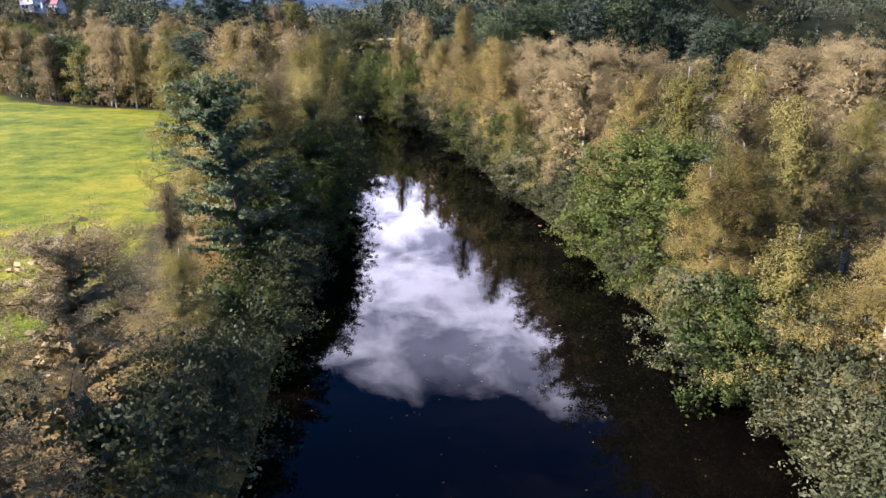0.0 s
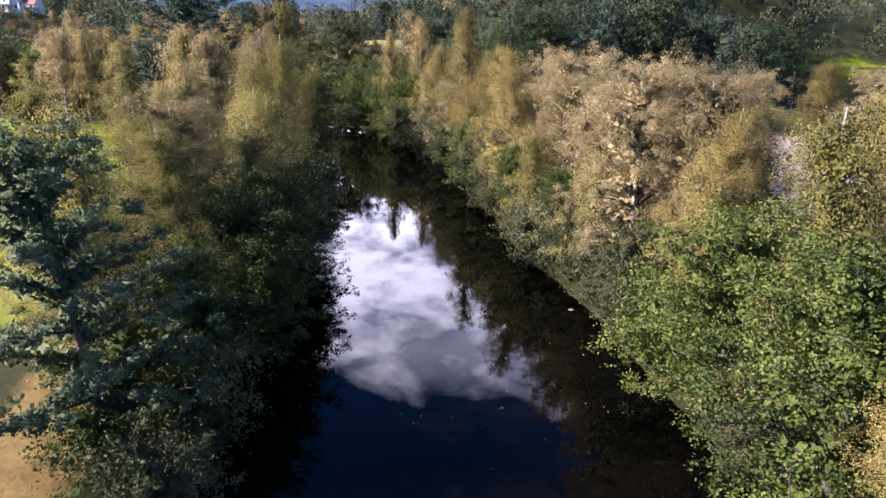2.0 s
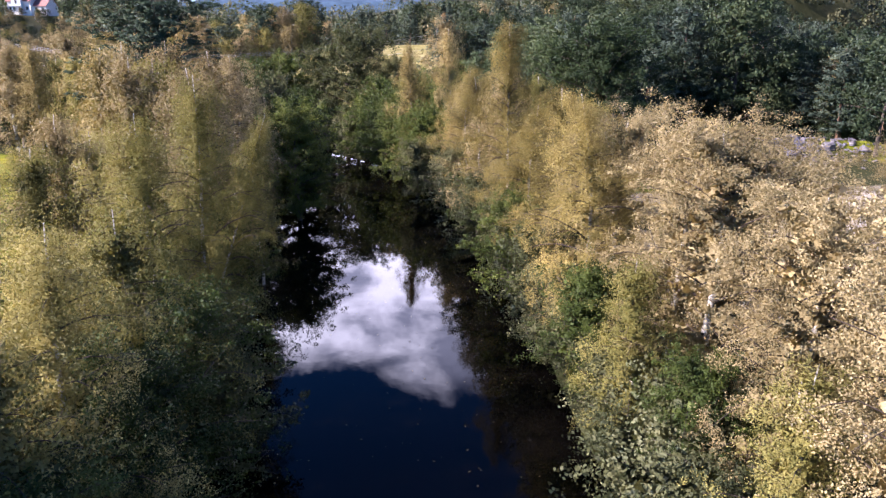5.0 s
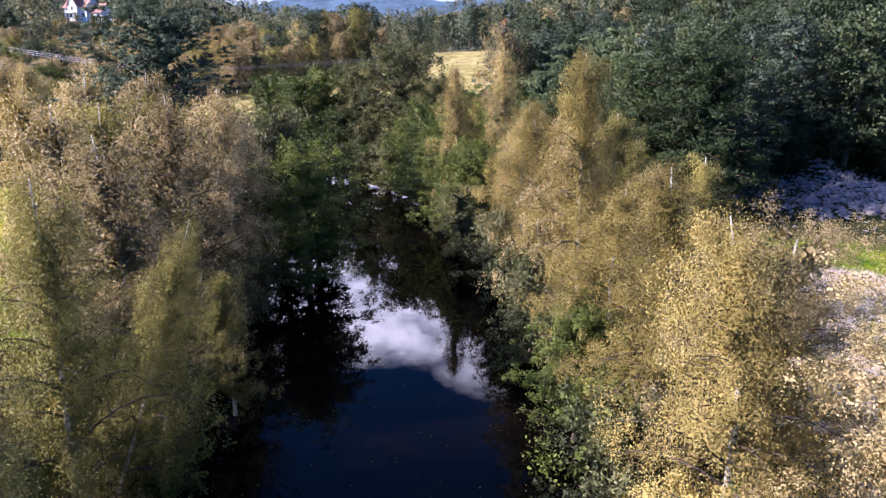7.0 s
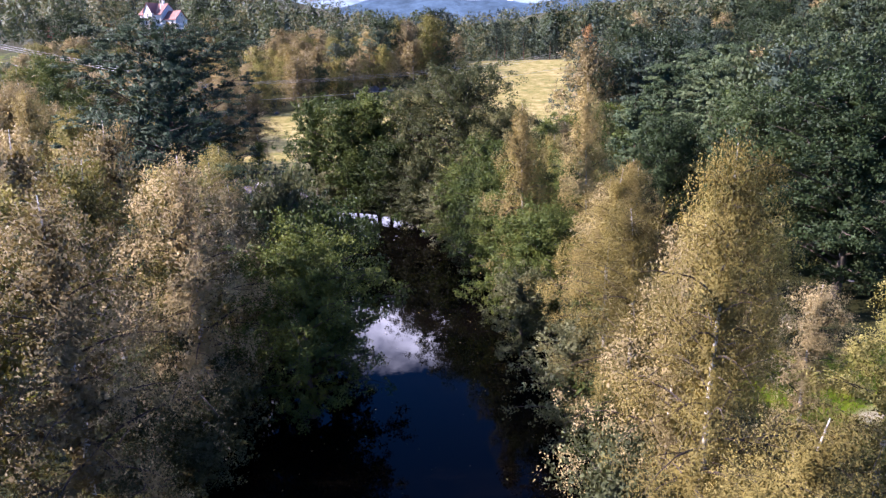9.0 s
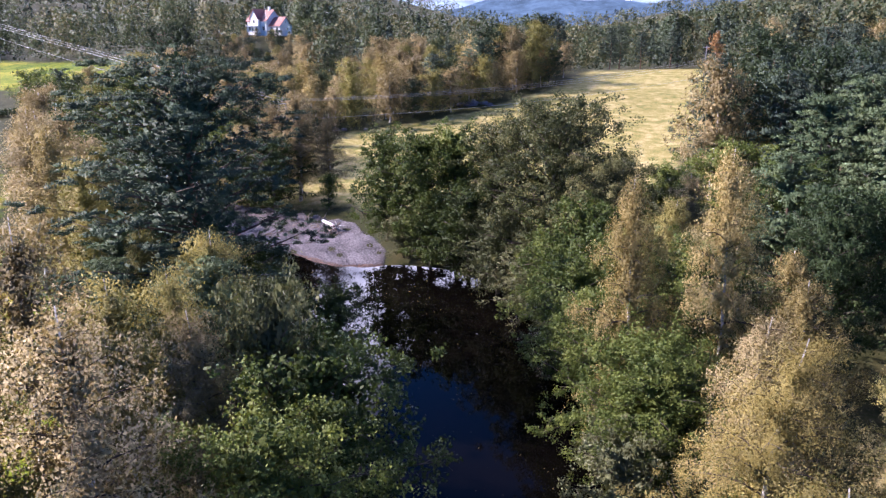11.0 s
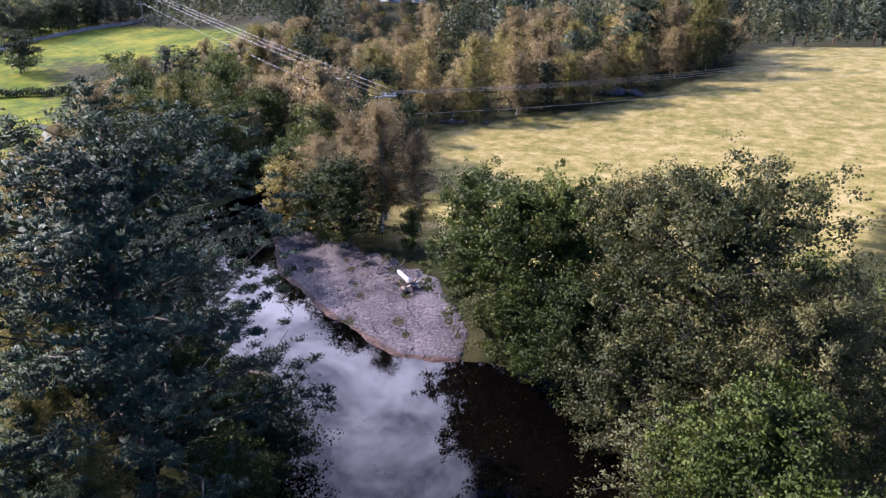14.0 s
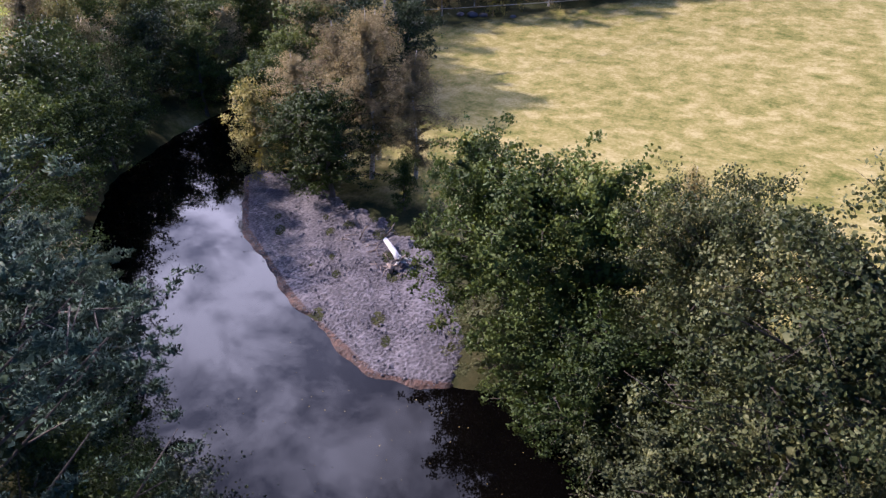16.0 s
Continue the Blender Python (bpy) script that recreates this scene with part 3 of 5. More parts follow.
    twig_a, twig_b, weight = np.array(twig_a), np.array(twig_b), np.array(weight)

    def outward(places, centre):
        """Away from the trunk, and away from the middle of the leaf's own tuft."""
        stem = np.stack([np.interp(places[:, 2] / H, levels, trunk[:, k]) for k in range(2)], 1)
        away = np.concatenate([places[:, :2] - stem, (places[:, 2:] - H * (0.55 * (1 + foot) * 0.8)) * (R / H) * 1.2 + 0.15 * R], 1)
        away /= np.linalg.norm(away, axis=1)[:, None] + 1e-9
        own = places - centre
        own /= np.linalg.norm(own, axis=1)[:, None] + 1e-9
        return away * 0.45 + own * 0.6 + np.array((0, 0, 0.12))

    pick = rng.choice(len(weight), count, p=weight / weight.sum())
    along = rng.uniform(0, 1.08, (count, 1)) ** (0.75 if not pine else 0.6)
    spot = twig_a[pick] + (twig_b[pick] - twig_a[pick]) * along
    tilt = None
    if pine:
        # brushes of needles gathered in flat plates at the twig tips
        tufts = 3
        tuft = rng.integers(0, tufts, count)
        at = rng.uniform(0.45, 1.12, (len(weight), tufts))
        off = rng.normal(size=(len(weight), tufts, 3)) * (0.20, 0.20, 0.05) * (H / 13) ** 0.6
        way = rng.normal(size=(count, 3))
        way[:, 2] = np.abs(way[:, 2]) * 0.9 + 0.05
        way /= np.linalg.norm(way, axis=1)[:, None]
        spot = twig_a[pick] + (twig_b[pick] - twig_a[pick]) * at[pick, tuft][:, None] + off[pick, tuft]
        spot += way * rng.uniform(0.04, 0.29, (count, 1)) * (1, 1, 0.8) * (H / 13) ** 0.5 * (1.0 if hero else 1.7)
        quads = leaves(spot, size, rng, 0.36 if hero else 0.40, way * 1.2, outward(spot, spot - way), 0.80)
    elif birch:
        # hanging tassels: a few strands on each twig, leaves close about each strand
        strands = 5
        strand = rng.integers(0, strands, count)
        hang = rng.uniform(0.15, 1.15, (len(weight), strands)) * (H / 13) ** 0.5
        at = rng.uniform(0.1, 1.05, (len(weight), strands))
        sway = rng.normal(size=(len(weight), strands, 2)) * 0.2
        q = at[pick, strand][:, None]
        fall = rng.uniform(0, 1, (count, 1)) ** 0.8
        spot = twig_a[pick] + (twig_b[pick] - twig_a[pick]) * q
        spot[:, :2] += sway[pick, strand] * (0.4 + fall)
        heart = spot - np.array((0, 0, 0.25)) - fall * hang[pick, strand][:, None] * np.array((0, 0, 1.0))
        spot += rng.normal(size=(count, 3)) * ((0.10, 0.10, 0.10) if hero else ((0.13, 0.13, 0.13) if kind.startswith("mid_") else (0.22, 0.22, 0.22))) * (1.25 - 0.5 * fall)
        spot[:, 2] += 0.12 - (fall[:, 0] * hang[pick, strand])
        quads = leaves(spot, size, rng, 0.45 if hero else 0.50, np.array((0, 0, -0.5)), outward(spot, heart), 0.86)
    else:
        # leaves gather in tufts about the twig tips
        big = kind in ("oak", "maple")
        tufts = 2 if big else 3
        tuft = rng.integers(0, tufts, count)
        at = rng.uniform(0.25, 1.1, (len(weight), tufts))
        off = rng.normal(size=(len(weight), tufts, 3)) * 0.24 * (R / 3.3) ** 0.5
        spot = twig_a[pick] + (twig_b[pick] - twig_a[pick]) * at[pick, tuft][:, None] + off[pick, tuft]
        heart = spot.copy()
        spot += rng.normal(size=(count, 3)) * (0.155, 0.155, 0.105) * (R / 3.3) ** 0.5 * ((1.3 if big else 1.0) if hero else 1.35)
        quads = leaves(spot, size, rng, 0.70, None, outward(spot, heart), 0.50 if hero else 0.66)
    # the shaded leaves of the inner crown
    inner = ((9000 if kind == "big_pine" else 5000) if hero else 400) if pine else ((15000 if kind.startswith("near_") and birch else (11000 if birch else 3800)) if hero else (2600 if kind.startswith("mid_") else 420))
    if inner:
        pick = rng.choice(len(weight), inner, p=weight / weight.sum())
        stem = np.stack([np.interp(twig_a[pick][:, 2] / H, levels, trunk[:, k]) for k in range(3)], 1)
        deep = stem + (twig_a[pick] - stem) * rng.uniform(0.05, 0.55 if birch else 0.8, (inner, 1)) + rng.normal(size=(inner, 3)) * 0.12
        more = leaves(deep, (((0.085 if kind.startswith("near_") else 0.13) if birch else (0.22 if pine else 0.30)) if hero else (0.24 if kind.startswith("mid_") else 0.55)) * (R / 3.2) ** 0.5, rng, 0.75, None, outward(deep, stem))
        quads = (np.concatenate([quads[0], more[0]]), np.concatenate([quads[1], more[1]]))
    quads[0][:, 2] = np.maximum(quads[0][:, 2], 0.05)
    wood = mesh_of("trunk", *join(*stems), M[bark], True)
    boughs = mesh_of("branchwork", *join(*pieces), M["twig"], True)
    return wood, boughs, crown_mesh("crown", quads, M[leaf_mat])


GROWN = {}


def tree(kind, x, y, top, width=1.0, lean=(0.0, 0.0), seed=None, group="trees along the river", sink=0.0):
    """One tree with its top at that height above the water."""
    rng = random.Random(round(x * 31 + y * 17))
    for step in range(12 if x < -64 else 0):
        d = float(from_river(x, y))
        if d > 0.3:
            break
        gx, gy = float(from_river(x + 0.2, y)) - d, float(from_river(x, y + 0.2)) - d
        length = math.hypot(gx, gy) + 1e-6
        x, y = x + 0.6 * gx / length, y + 0.6 * gy / length
    variant = (kind, (seed if seed is not None else rng.randrange(1 if kind in ("big_pine", "near_gold", "near_olive", "near_tan") else (2 if kind.startswith(("near_", "mid_", "birch_")) or kind in ("oak", "maple", "pine") else 3))))
    H = KINDS[kind][0]
    z = max(ground_z(x, y), -0.2) - sink
    sz = max(0.25, (top - z) / H)
    sx = sz ** 0.75 * width
    m = pose(x, y, z, lean[0], lean[1], 0) @ pose(0, 0, 0, 0, 0, rng.uniform(0, 360))
    if variant not in GROWN:
        wood, boughs, crown = grow(kind, 11 * len(GROWN) + 3)
        ob = new(kind.replace("far_", "").replace("mid_", "").replace("big_", "") + "_tree" if "pine" in kind or kind in ("far_birch", "mid_birch") else
                 {"near_gold": "golden_birch_tree", "near_olive": "yellowing_birch_tree", "birch_gold": "golden_birch_tree", "birch_olive": "yellowing_birch_tree", "near_tan": "weeping_birch_tree", "near_alder": "alder_tree", "mid_alder": "alder_tree", "mid_gold": "golden_birch_tree", "mid_olive": "yellowing_birch_tree", "far_gold": "golden_birch_tree", "far_olive": "yellowing_birch_tree", "far_rust": "rusty_birch_tree", "far_green": "broadleaf_tree"}.get(kind, {"birch_tan": "weeping_birch_tree", "shrub": "willow_shrub", "bramble": "green_shrub", "sallow": "sallow_bush"}.get(kind, kind + "_tree")))
        ob.empty_display_size = 0.3
        part("trunk", wood, ob)
        part("branchwork", boughs, ob, kind="stuff")
        part("crown", crown, ob)
        tagged(ob, LABELS[kind], "tree", group)
        GROWN[variant] = (ob, sx, sz)
        ob.matrix_basis = m @ Matrix.Diagonal((sx, sx, sz, 1))
        return ob
    ob, px, pz = GROWN[variant]
    made = copy_thing(ob, m @ Matrix.Diagonal((sx / px, sx / px, sz / pz, 1)))
    made["group"] = group
    return made

# ---------------------------------------------------------------- trees of the left bank: x, y, top, width
def plant(kind, rows, group="trees along the river", **more):
    for x, y, top, width in rows:
        tree(kind, x, y, top, width, group=group, **more)


plant("pine", [(-10.6, 35.5, 13.4, 1.05)])
plant("birch_tan", [(-12.8, 31.5, 8.6, 0.7), (-9.5, 12.5, 8.2, 1.2), (-15, 78, 16.3, 1.1), (-19.5, 72, 14.0, 1.1),
                    (-17.4, 87.3, 17.0, 1.15), (-19.5, 97.5, 16.5, 1.1), (-21.0, 104, 13.6, 0.9), (-55.0, 160.5, 17.2, 1.2), (-59.5, 161.5, 15.5, 1.25), (-51.5, 162, 14.0, 1.2), (-63.5, 160, 12.5, 1.2), (-57, 163.5, 16.5, 1.2)])
plant("near_olive", [(-10.2, 55.5, 13.2, 1.1), (-11.4, 46, 12.4, 1.1), (-14.2, 41.5, 10.5, 1.0), (-9.4, 23.5, 7.6, 1.2), (-13.4, 26.5, 7.4, 0.9)])
plant("near_tan", [(-13.0, 51.0, 12.6, 1.1), (-10.6, 18.6, 9.8, 1.2), (-12.4, 14.8, 8.6, 1.2)])
plant("near_alder", [(-10.0, 42.0, 7.2, 0.9), (-9.2, 47.0, 8.4, 1.0), (-9.0, 52.0, 8.0, 1.0), (-9.4, 57.5, 8.4, 1.0), (-10.4, 63.0, 8.2, 1.0)])
plant("birch_olive", [(-24, 103, 12.5, 0.9)])
plant("birch_olive", [(-9.8, 52, 12.0, 1.0), (-10.8, 60, 12.5, 1.0), (-13.9, 84, 8.5, 0.9), (-25.5, 110.5, 14.6, 0.85), (-22.5, 104.8, 15.0, 0.8), (-11.6, 40, 8.0, 0.9)])
plant("birch_olive", [(-7.6, 15, 5.0, 1.1)])
plant("alder", [(-16.5, 106.5, 11.5, 1.0), (-14.2, 76, 8.5, 1.0),
                (-10.6, 56, 7.5, 1.0), (-8.4, 46, 6.5, 0.9), (-56.5, 157.0, 10.6, 1.25), (-61.5, 157.5, 8.0, 1.1), (-24.5, 119, 8.0, 0.9)])
plant("sallow", [(-7.6, 32, 4.6, 0.8), (-8.0, 18, 5.0, 0.9), (-9.0, 63, 6.0, 0.9), (-14.6, 68, 6.5, 1.0), (-19.4, 106.4, 13.2, 0.55), (-35.6, 128, 6.0, 0.8), (-27, 117, 9, 0.7)])
plant("big_pine", [(-36.5, 121.0, 22.4, 1.12), (-45.0, 128.5, 15.0, 0.8)])
plant("pine", [(-24.3, 108.6, 13.6, 0.8), (-47.5, 131.0, 13.0, 1.0), (-31.5, 108.5, 8.5, 1.1), (-34.6, 112.2, 9.0, 1.1), (-37.5, 111.5, 9.5, 1.1), (-29.0, 114.6, 7.6, 1.1), (-33.0, 115.8, 8.8, 1.0), (-26.8, 115.5, 6.8, 1.1), (-38.5, 115.2, 9.2, 1.1),
                (-30.4, 112.0, 7.4, 1.2), (-41.5, 118.5, 10.0, 1.1), (-35.5, 108.5, 8.5, 1.2)])
plant("birch_olive", [(-37.4, 117.2, 11.2, 0.7), (-35.2, 118.0, 10.8, 0.7), (-28.0, 112.4, 8.8, 0.6), (-34.4, 109.6, 9.4, 0.8), (-39.0, 119.0, 10.5, 0.8), (-30.3, 109.4, 7.8, 0.7)])
plant("alder", [(-32.0, 122.5, 7.0, 0.9), (-29.5, 119.5, 6.5, 0.9), (-36.5, 127.0, 7.5, 0.9), (-40.5, 127.5, 7.5, 0.9)])
plant("near_olive", [(-12.5, 66, 15.0, 1.0), (-12.2, 70.5, 16.4, 0.8)])
plant("sallow", [(12.9, 14.5, 4.0, 0.9), (12.8, 17.2, 4.5, 0.9), (12.9, 20.0, 4.8, 0.9), (12.7, 22.6, 5.0, 0.9), (9.9, 46.0, 4.6, 0.9), (9.5, 50.5, 4.2, 0.9), (8.8, 53.6, 4.6, 0.9), (7.9, 57, 4.8, 0.8)])
plant("near_alder", [(-15.8, 101.5, 11.0, 1.0)])
tree("near_olive", -13.6, 71.5, 15.0, 0.55, (-14, 16), group="trees along the river")

# trees of the right bank
plant("birch_gold", [(-6.8, 119.4, 17.4, 0.65), (-2.6, 121.5, 18.8, 0.7), (-25, 151, 15.5, 0.6)])
plant("near_gold", [(13.5, 29.5, 10.8, 1.2), (14.2, 20.5, 9.8, 1.1), (12.0, 45.3, 13.2, 0.95), (6.2, 71.8, 15.4, 1.05), (3.0, 90.6, 19.2, 0.75), (5.4, 79.8, 15.0, 1.1), (4.2, 86.0, 13.4, 1.1), (-0.6, 107.6, 15.0, 1.0), (1.0, 100.5, 14.5, 1.1), (11.6, 29.0, 9.8, 1.1)])
plant("near_tan", [(13.2, 49.8, 14.0, 1.0), (10.6, 52.2, 14.6, 1.0), (9.9, 65.5, 14.6, 1.1), (10.8, 59.5, 13.2, 1.0), (14, 55.5, 13.8, 1.0), (8.0, 76, 13.6, 1.0), (9.6, 69.0, 13.8, 1.0)])
plant("birch_tan", [(2.2, 95, 15.5, 1.0), (-1.0, 113, 13.0, 0.9), (17.5, 41, 12.0, 1.0)])
plant("birch_olive", [(13.0, 38.5, 13.9, 1.0), (17, 34, 12, 1.0), (9.2, 56, 9.5, 1.0), (-7.8, 125.5, 13.5, 0.9), (6.8, 64.5, 9.5, 1.0), (20, 27, 9, 1), (12.6, 24.0, 8.6, 1.0)])
plant("near_alder", [(-8.6, 121.5, 9.5, 1.0), (-5.4, 117.6, 9.0, 1.0), (-10.6, 126.4, 10.2, 1.0), (-3.6, 125.5, 11.5, 1.1), (11.8, 33.5, 9.8, 1.2), (11.2, 40.5, 9.2, 1.1), (8.4, 61, 6.5, 0.9), (5.8, 69, 7.2, 0.9), (2.8, 84, 7.0, 0.9), (-4.6, 115.5, 9.5, 1.0)])
plant("alder", [(-9.2, 129, 10.5, 1.0), (-12.4, 133.2, 11.6, 0.9), (-14.5, 134.5, 8.5, 1.0),
                (-37.2, 150.6, 13.2, 0.9), (-32.5, 148.8, 13.4, 1.1), (-28.5, 149.2, 14.2, 1.0), (-30, 145.9, 7.5, 1.0), (-25.5, 144.6, 9.5, 1.1), (-49, 157.6, 6.3, 0.6), (11.5, 25.0, 5.5, 1.0)])
plant("sallow", [(10.6, 27.5, 5.0, 0.9), (9.8, 49.0, 6.0, 0.9), (4.0, 76.5, 6.5, 0.9), (0.6, 92, 6.5, 0.9), (-2.0, 103, 6.8, 0.9), (-5.8, 112, 6.0, 0.9), (-11.5, 127, 7.0, 0.8), (-33.5, 146.9, 5.0, 0.9), (-21.5, 141.5, 7.5, 1.1), (-17.5, 137, 6.5, 1.1)])
plant("oak", [(-17.2, 142.2, 17.8, 0.95), (-22.8, 147.0, 15.6, 0.8), (-11.5, 139.5, 13.8, 0.8)])
plant("alder", [(-8, 150, 11.5, 1.2), (-3.5, 157, 13, 1.2), (1.5, 149, 13, 1.2), (-14, 152, 10.5, 1.1)])
plant("pine", [(4, 160, 18.5, 1.1), (9, 151, 19, 1.1), (7, 168, 20, 1.1), (11.5, 160, 21, 1.1), (1, 140.5, 15.5, 1.0)])
plant("birch_tan", [(-6, 143, 13, 1.0)])
plant("maple", [(58, 145, 15.5, 0.9), (15.5, 123.5, 18.6, 1.05), (10.5, 129.5, 17.0, 0.85), (3.5, 131, 14.0, 0.7)])


# ---------------------------------------------------------------- woodland further off
def scatter(kinds, weights, n, seed, inside, box4, top, apart=3.5, group="trees of the woodland"):
    rng = random.Random(seed)
    placed = []
    tries = 0
    while len(placed) < n and tries < n * 60:
        tries += 1
        x, y = rng.uniform(box4[0], box4[1]), rng.uniform(box4[2], box4[3])
        if not inside(x, y) or (y > 84 and x > 30 and x - 0.49 * (y - 15) > -5 and (y < 152 or float(lake(x, y)) > -12)) or any((x - a) ** 2 + (y - b) ** 2 < apart * apart for a, b in placed):
            continue
        placed.append((x, y))
        kind = rng.choices(kinds, weights)[0]
        tree(kind, x, y, max(ground_z(x, y), 0) + rng.uniform(*top), rng.uniform(0.85, 1.15), group=group)


BIRCHES, MIXED = ("far_birch", "far_gold", "far_olive", "far_green"), ("far_pine", "far_green", "far_birch", "far_olive")


def side(x, y):
    """Which bank: minus on the left of the flow line, plus on its right, by the nearest stretch of the river."""
    k = int(np.argmin(np.hypot(RIVER[:-1, 0] * 0.5 + RIVER[1:, 0] * 0.5 - x, RIVER[:-1, 1] * 0.5 + RIVER[1:, 1] * 0.5 - y)))
    (ax, ay, _), (bx, by, _) = RIVER[k], RIVER[k + 1]
    return (x - ax) * (by - ay) - (y - ay) * (bx - ax)


def bar_free(x, y):
    return on_bar(x, y) < 0.05


# scrub along the water
scatter(("shrub", "bramble", "shrub"), (3, 2, 1), 135, 21, lambda x, y: -0.4 < from_river(x, y) < 2.4 and bar_free(x, y), (-66, 16, 6, 150), (2.2, 4.6), 1.9, "scrub along the river")
# second row behind the bank trees
scatter(("birch_tan", "birch_gold", "birch_olive"), (3, 3, 3), 22, 22, lambda x, y: 5.5 < from_river(x, y) < 11 and side(x, y) > 0 and y < 136, (-30, 26, 12, 136), (9, 12.5), 3.6, "trees along the river")
scatter(("near_olive", "birch_olive", "birch_tan"), (3, 4, 1), 9, 23, lambda x, y: 3.5 < from_river(x, y) < 8.5 and side(x, y) < 0, (-30, -6, 40, 80), (10, 13), 3.3, "trees along the river")
scatter(("mid_birch", "mid_olive", "mid_gold"), (5, 3, 2), 44, 24, lambda x, y: (5.5 if y < 100 else 4.0) < from_river(x, y) < 10.5 and side(x, y) < 0 and not (x > -46 and y > 104), (-62, -10, 84, 138), (12.5, 16), 3.5, "trees along the river")
scatter(("near_tan", "near_gold", "near_olive"), (3, 2, 3), 26, 25, lambda x, y: 10 < from_river(x, y) < 25 and side(x, y) > 0, (14, 40, 20, 78), (9.5, 12.5), 3.8, "trees along the river")
# both banks of the river above the bend
scatter(BIRCHES, (5, 1, 3, 3), 30, 1, lambda x, y: 0.8 < from_river(x, y) < 13 and side(x, y) > 0 and x < -66, (-175, -62, 140, 240), (7, 11.5), 4.2)
scatter(BIRCHES, (5, 1, 2, 4), 26, 2, lambda x, y: 0.8 < from_river(x, y) < 10 and side(x, y) < 0 and x < -52, (-175, -52, 124, 215), (7, 11), 4.4)
# the wood behind the hay field
scatter(("far_birch", "far_olive", "far_green", "far_gold", "far_pine"), (9, 4, 1, 1, 1), 125, 3, lambda x, y: hay_field(x, y) < 0.25 and from_river(x, y) > 9 and x < -46 and not (x < -100 and y > 236), (-150, -46, 190, 290), (8, 14.5), 4.4)
scatter(MIXED, (5, 4, 2, 1), 60, 4, lambda x, y: hay_field(x, y) < 0.15 and y > 250, (-70, 70, 250, 350), (13, 18), 4.6)
# the hillside to the right of the river
scatter(MIXED, (7, 5, 0.4, 0), 185, 5, lambda x, y: hay_field(x, y) < 0.15 and from_river(x, y) > 9 and x > -9 + 0.07 * (y - 180) and (y > 172 or x > 12) and (x - 36) ** 2 + (y - 128) ** 2 > 130, (-22, 90, 132, 250), (13, 19), 3.8)
scatter(("far_green",), (1,), 60, 72, lambda x, y: (x - 36) ** 2 + (y - 128) ** 2 > 140 and from_river(x, y) > 10, (14, 66, 121, 165), (4.5, 9), 3.2)
# the wood behind the meadow's wall
scatter(("far_green", "far_pine", "far_olive"), (5, 3, 1), 60, 73, lambda x, y: -22 < x - float(np.interp(y, (150, 205, 224, 245, 266, 290), (-211, -240, -253, -262, -268, -284))) < -3, (-312, -215, 192, 292), (8, 13), 3.4)
scatter(MIXED, (5, 6, 0.3, 0.2), 110, 6, lambda x, y: (x > 70 or y > 122) and not (58 < x < 90 and 112 < y < 134), (42, 190, 106, 260), (12, 17), 5)


# ---------------------------------------------------------------- far woods, too many to count
def far_woods(name, label, mat, share, seed, shape):
    rng = np.random.default_rng(seed)
    spots = []
    for ring in range(34):
        r0 = 122 * 1.085 ** ring
        step = 4.2 + 0.022 * r0
        for az in np.arange(-42, 82, math.degrees(step / r0)):
            for extra in range(4 if r0 < 420 else 3):
                a, r = radians(az + rng.uniform(-0.5, 0.5) * math.degrees(step / r0)), r0 * rng.uniform(1.0, 1.085)
                x, y = -5 - r * math.sin(a), 60 + r * math.cos(a)
                if rng.uniform() > share:
                    continue
                spots.append((x, y, step))
    spots = np.array(spots)
    x, y = spots[:, 0], spots[:, 1]
    field = hay_field(x, y) > 0.2
    edge = np.interp(y, (150, 205, 224, 245, 266, 290), (-215, -244, -257, -266, -272, -290))
    meadow = (x > edge) & (x < -148) & (y < 262) | (np.hypot((x + 200) / 40, (y - 235) / 32) < 1)
    home = (np.hypot(x + 163, y - 302) < 16) | (np.hypot(x + 152, y - 284) < 13) | (np.hypot(x + 145, y - 272) < 12) | (np.hypot(x + 135, y - 260) < 12)
    near = ((x > -155) & (x < 62) & (y < 240)) | ((x > -104) & (x < 62) & (y < 300)) | ((np.hypot(x + 5, y - 60) < 225) & (x < 62)) | ((x >= 62) & (x < 92) & (y < 136))
    keep = ~(field | meadow | home | near | ((lake(x, y) > -14) & (y > 100))) & (from_river(x, y) > 8)
    spots = spots[keep]
    corners = []
    for x, y, step in spots:
        n = 230 if step < 11.5 else (130 if step < 16 else 55)
        H = rng.uniform(9, 15) * (0.8 + step / 30)
        R = H * (0.22 if shape == "cone" else 0.32) * (0.8 + step / 40)
        t = rng.uniform(0.05, 1, n) ** 0.8
        reach = (1 - t) ** 0.8 if shape == "cone" else np.sqrt(np.maximum(0, 1 - (2 * t - 0.9) ** 2 / 1.3))
        a = rng.uniform(0, 2 * math.pi, n)
        rad = R * reach * rng.uniform(0.6, 1.05, n)
        c = np.stack([x + rad * np.cos(a), y + rad * np.sin(a), ground_z(x, y) + t * H], 1)
        corners.append(leaves(c, H * (0.060 if step < 11.5 else (0.082 if step < 16 else 0.125)), rng, 0.7, None, c - (x, y, ground_z(x, y) + 0.42 * H), 0.95))
    crown = (np.concatenate([c[0] for c in corners]), np.concatenate([c[1] for c in corners]))
    ob = new(name, crown_mesh(name, crown, M[mat]))
    return tagged(ob, label, "woodland", kind="stuff")


far_woods("far_conifers", "dark conifer woods on the far slopes, tinted blue for haze", "needle_dark_haze", 0.17, 31, "cone")
far_woods("far_broadleaves", "green broadleaf woods on the far slopes, paled as by haze", "leaf_hazed", 0.30, 32, "round")
far_woods("far_birches", "olive and yellowing birch woods on the far slopes, muted for haze", "leaf_muted_haze", 0.21, 33, "round")


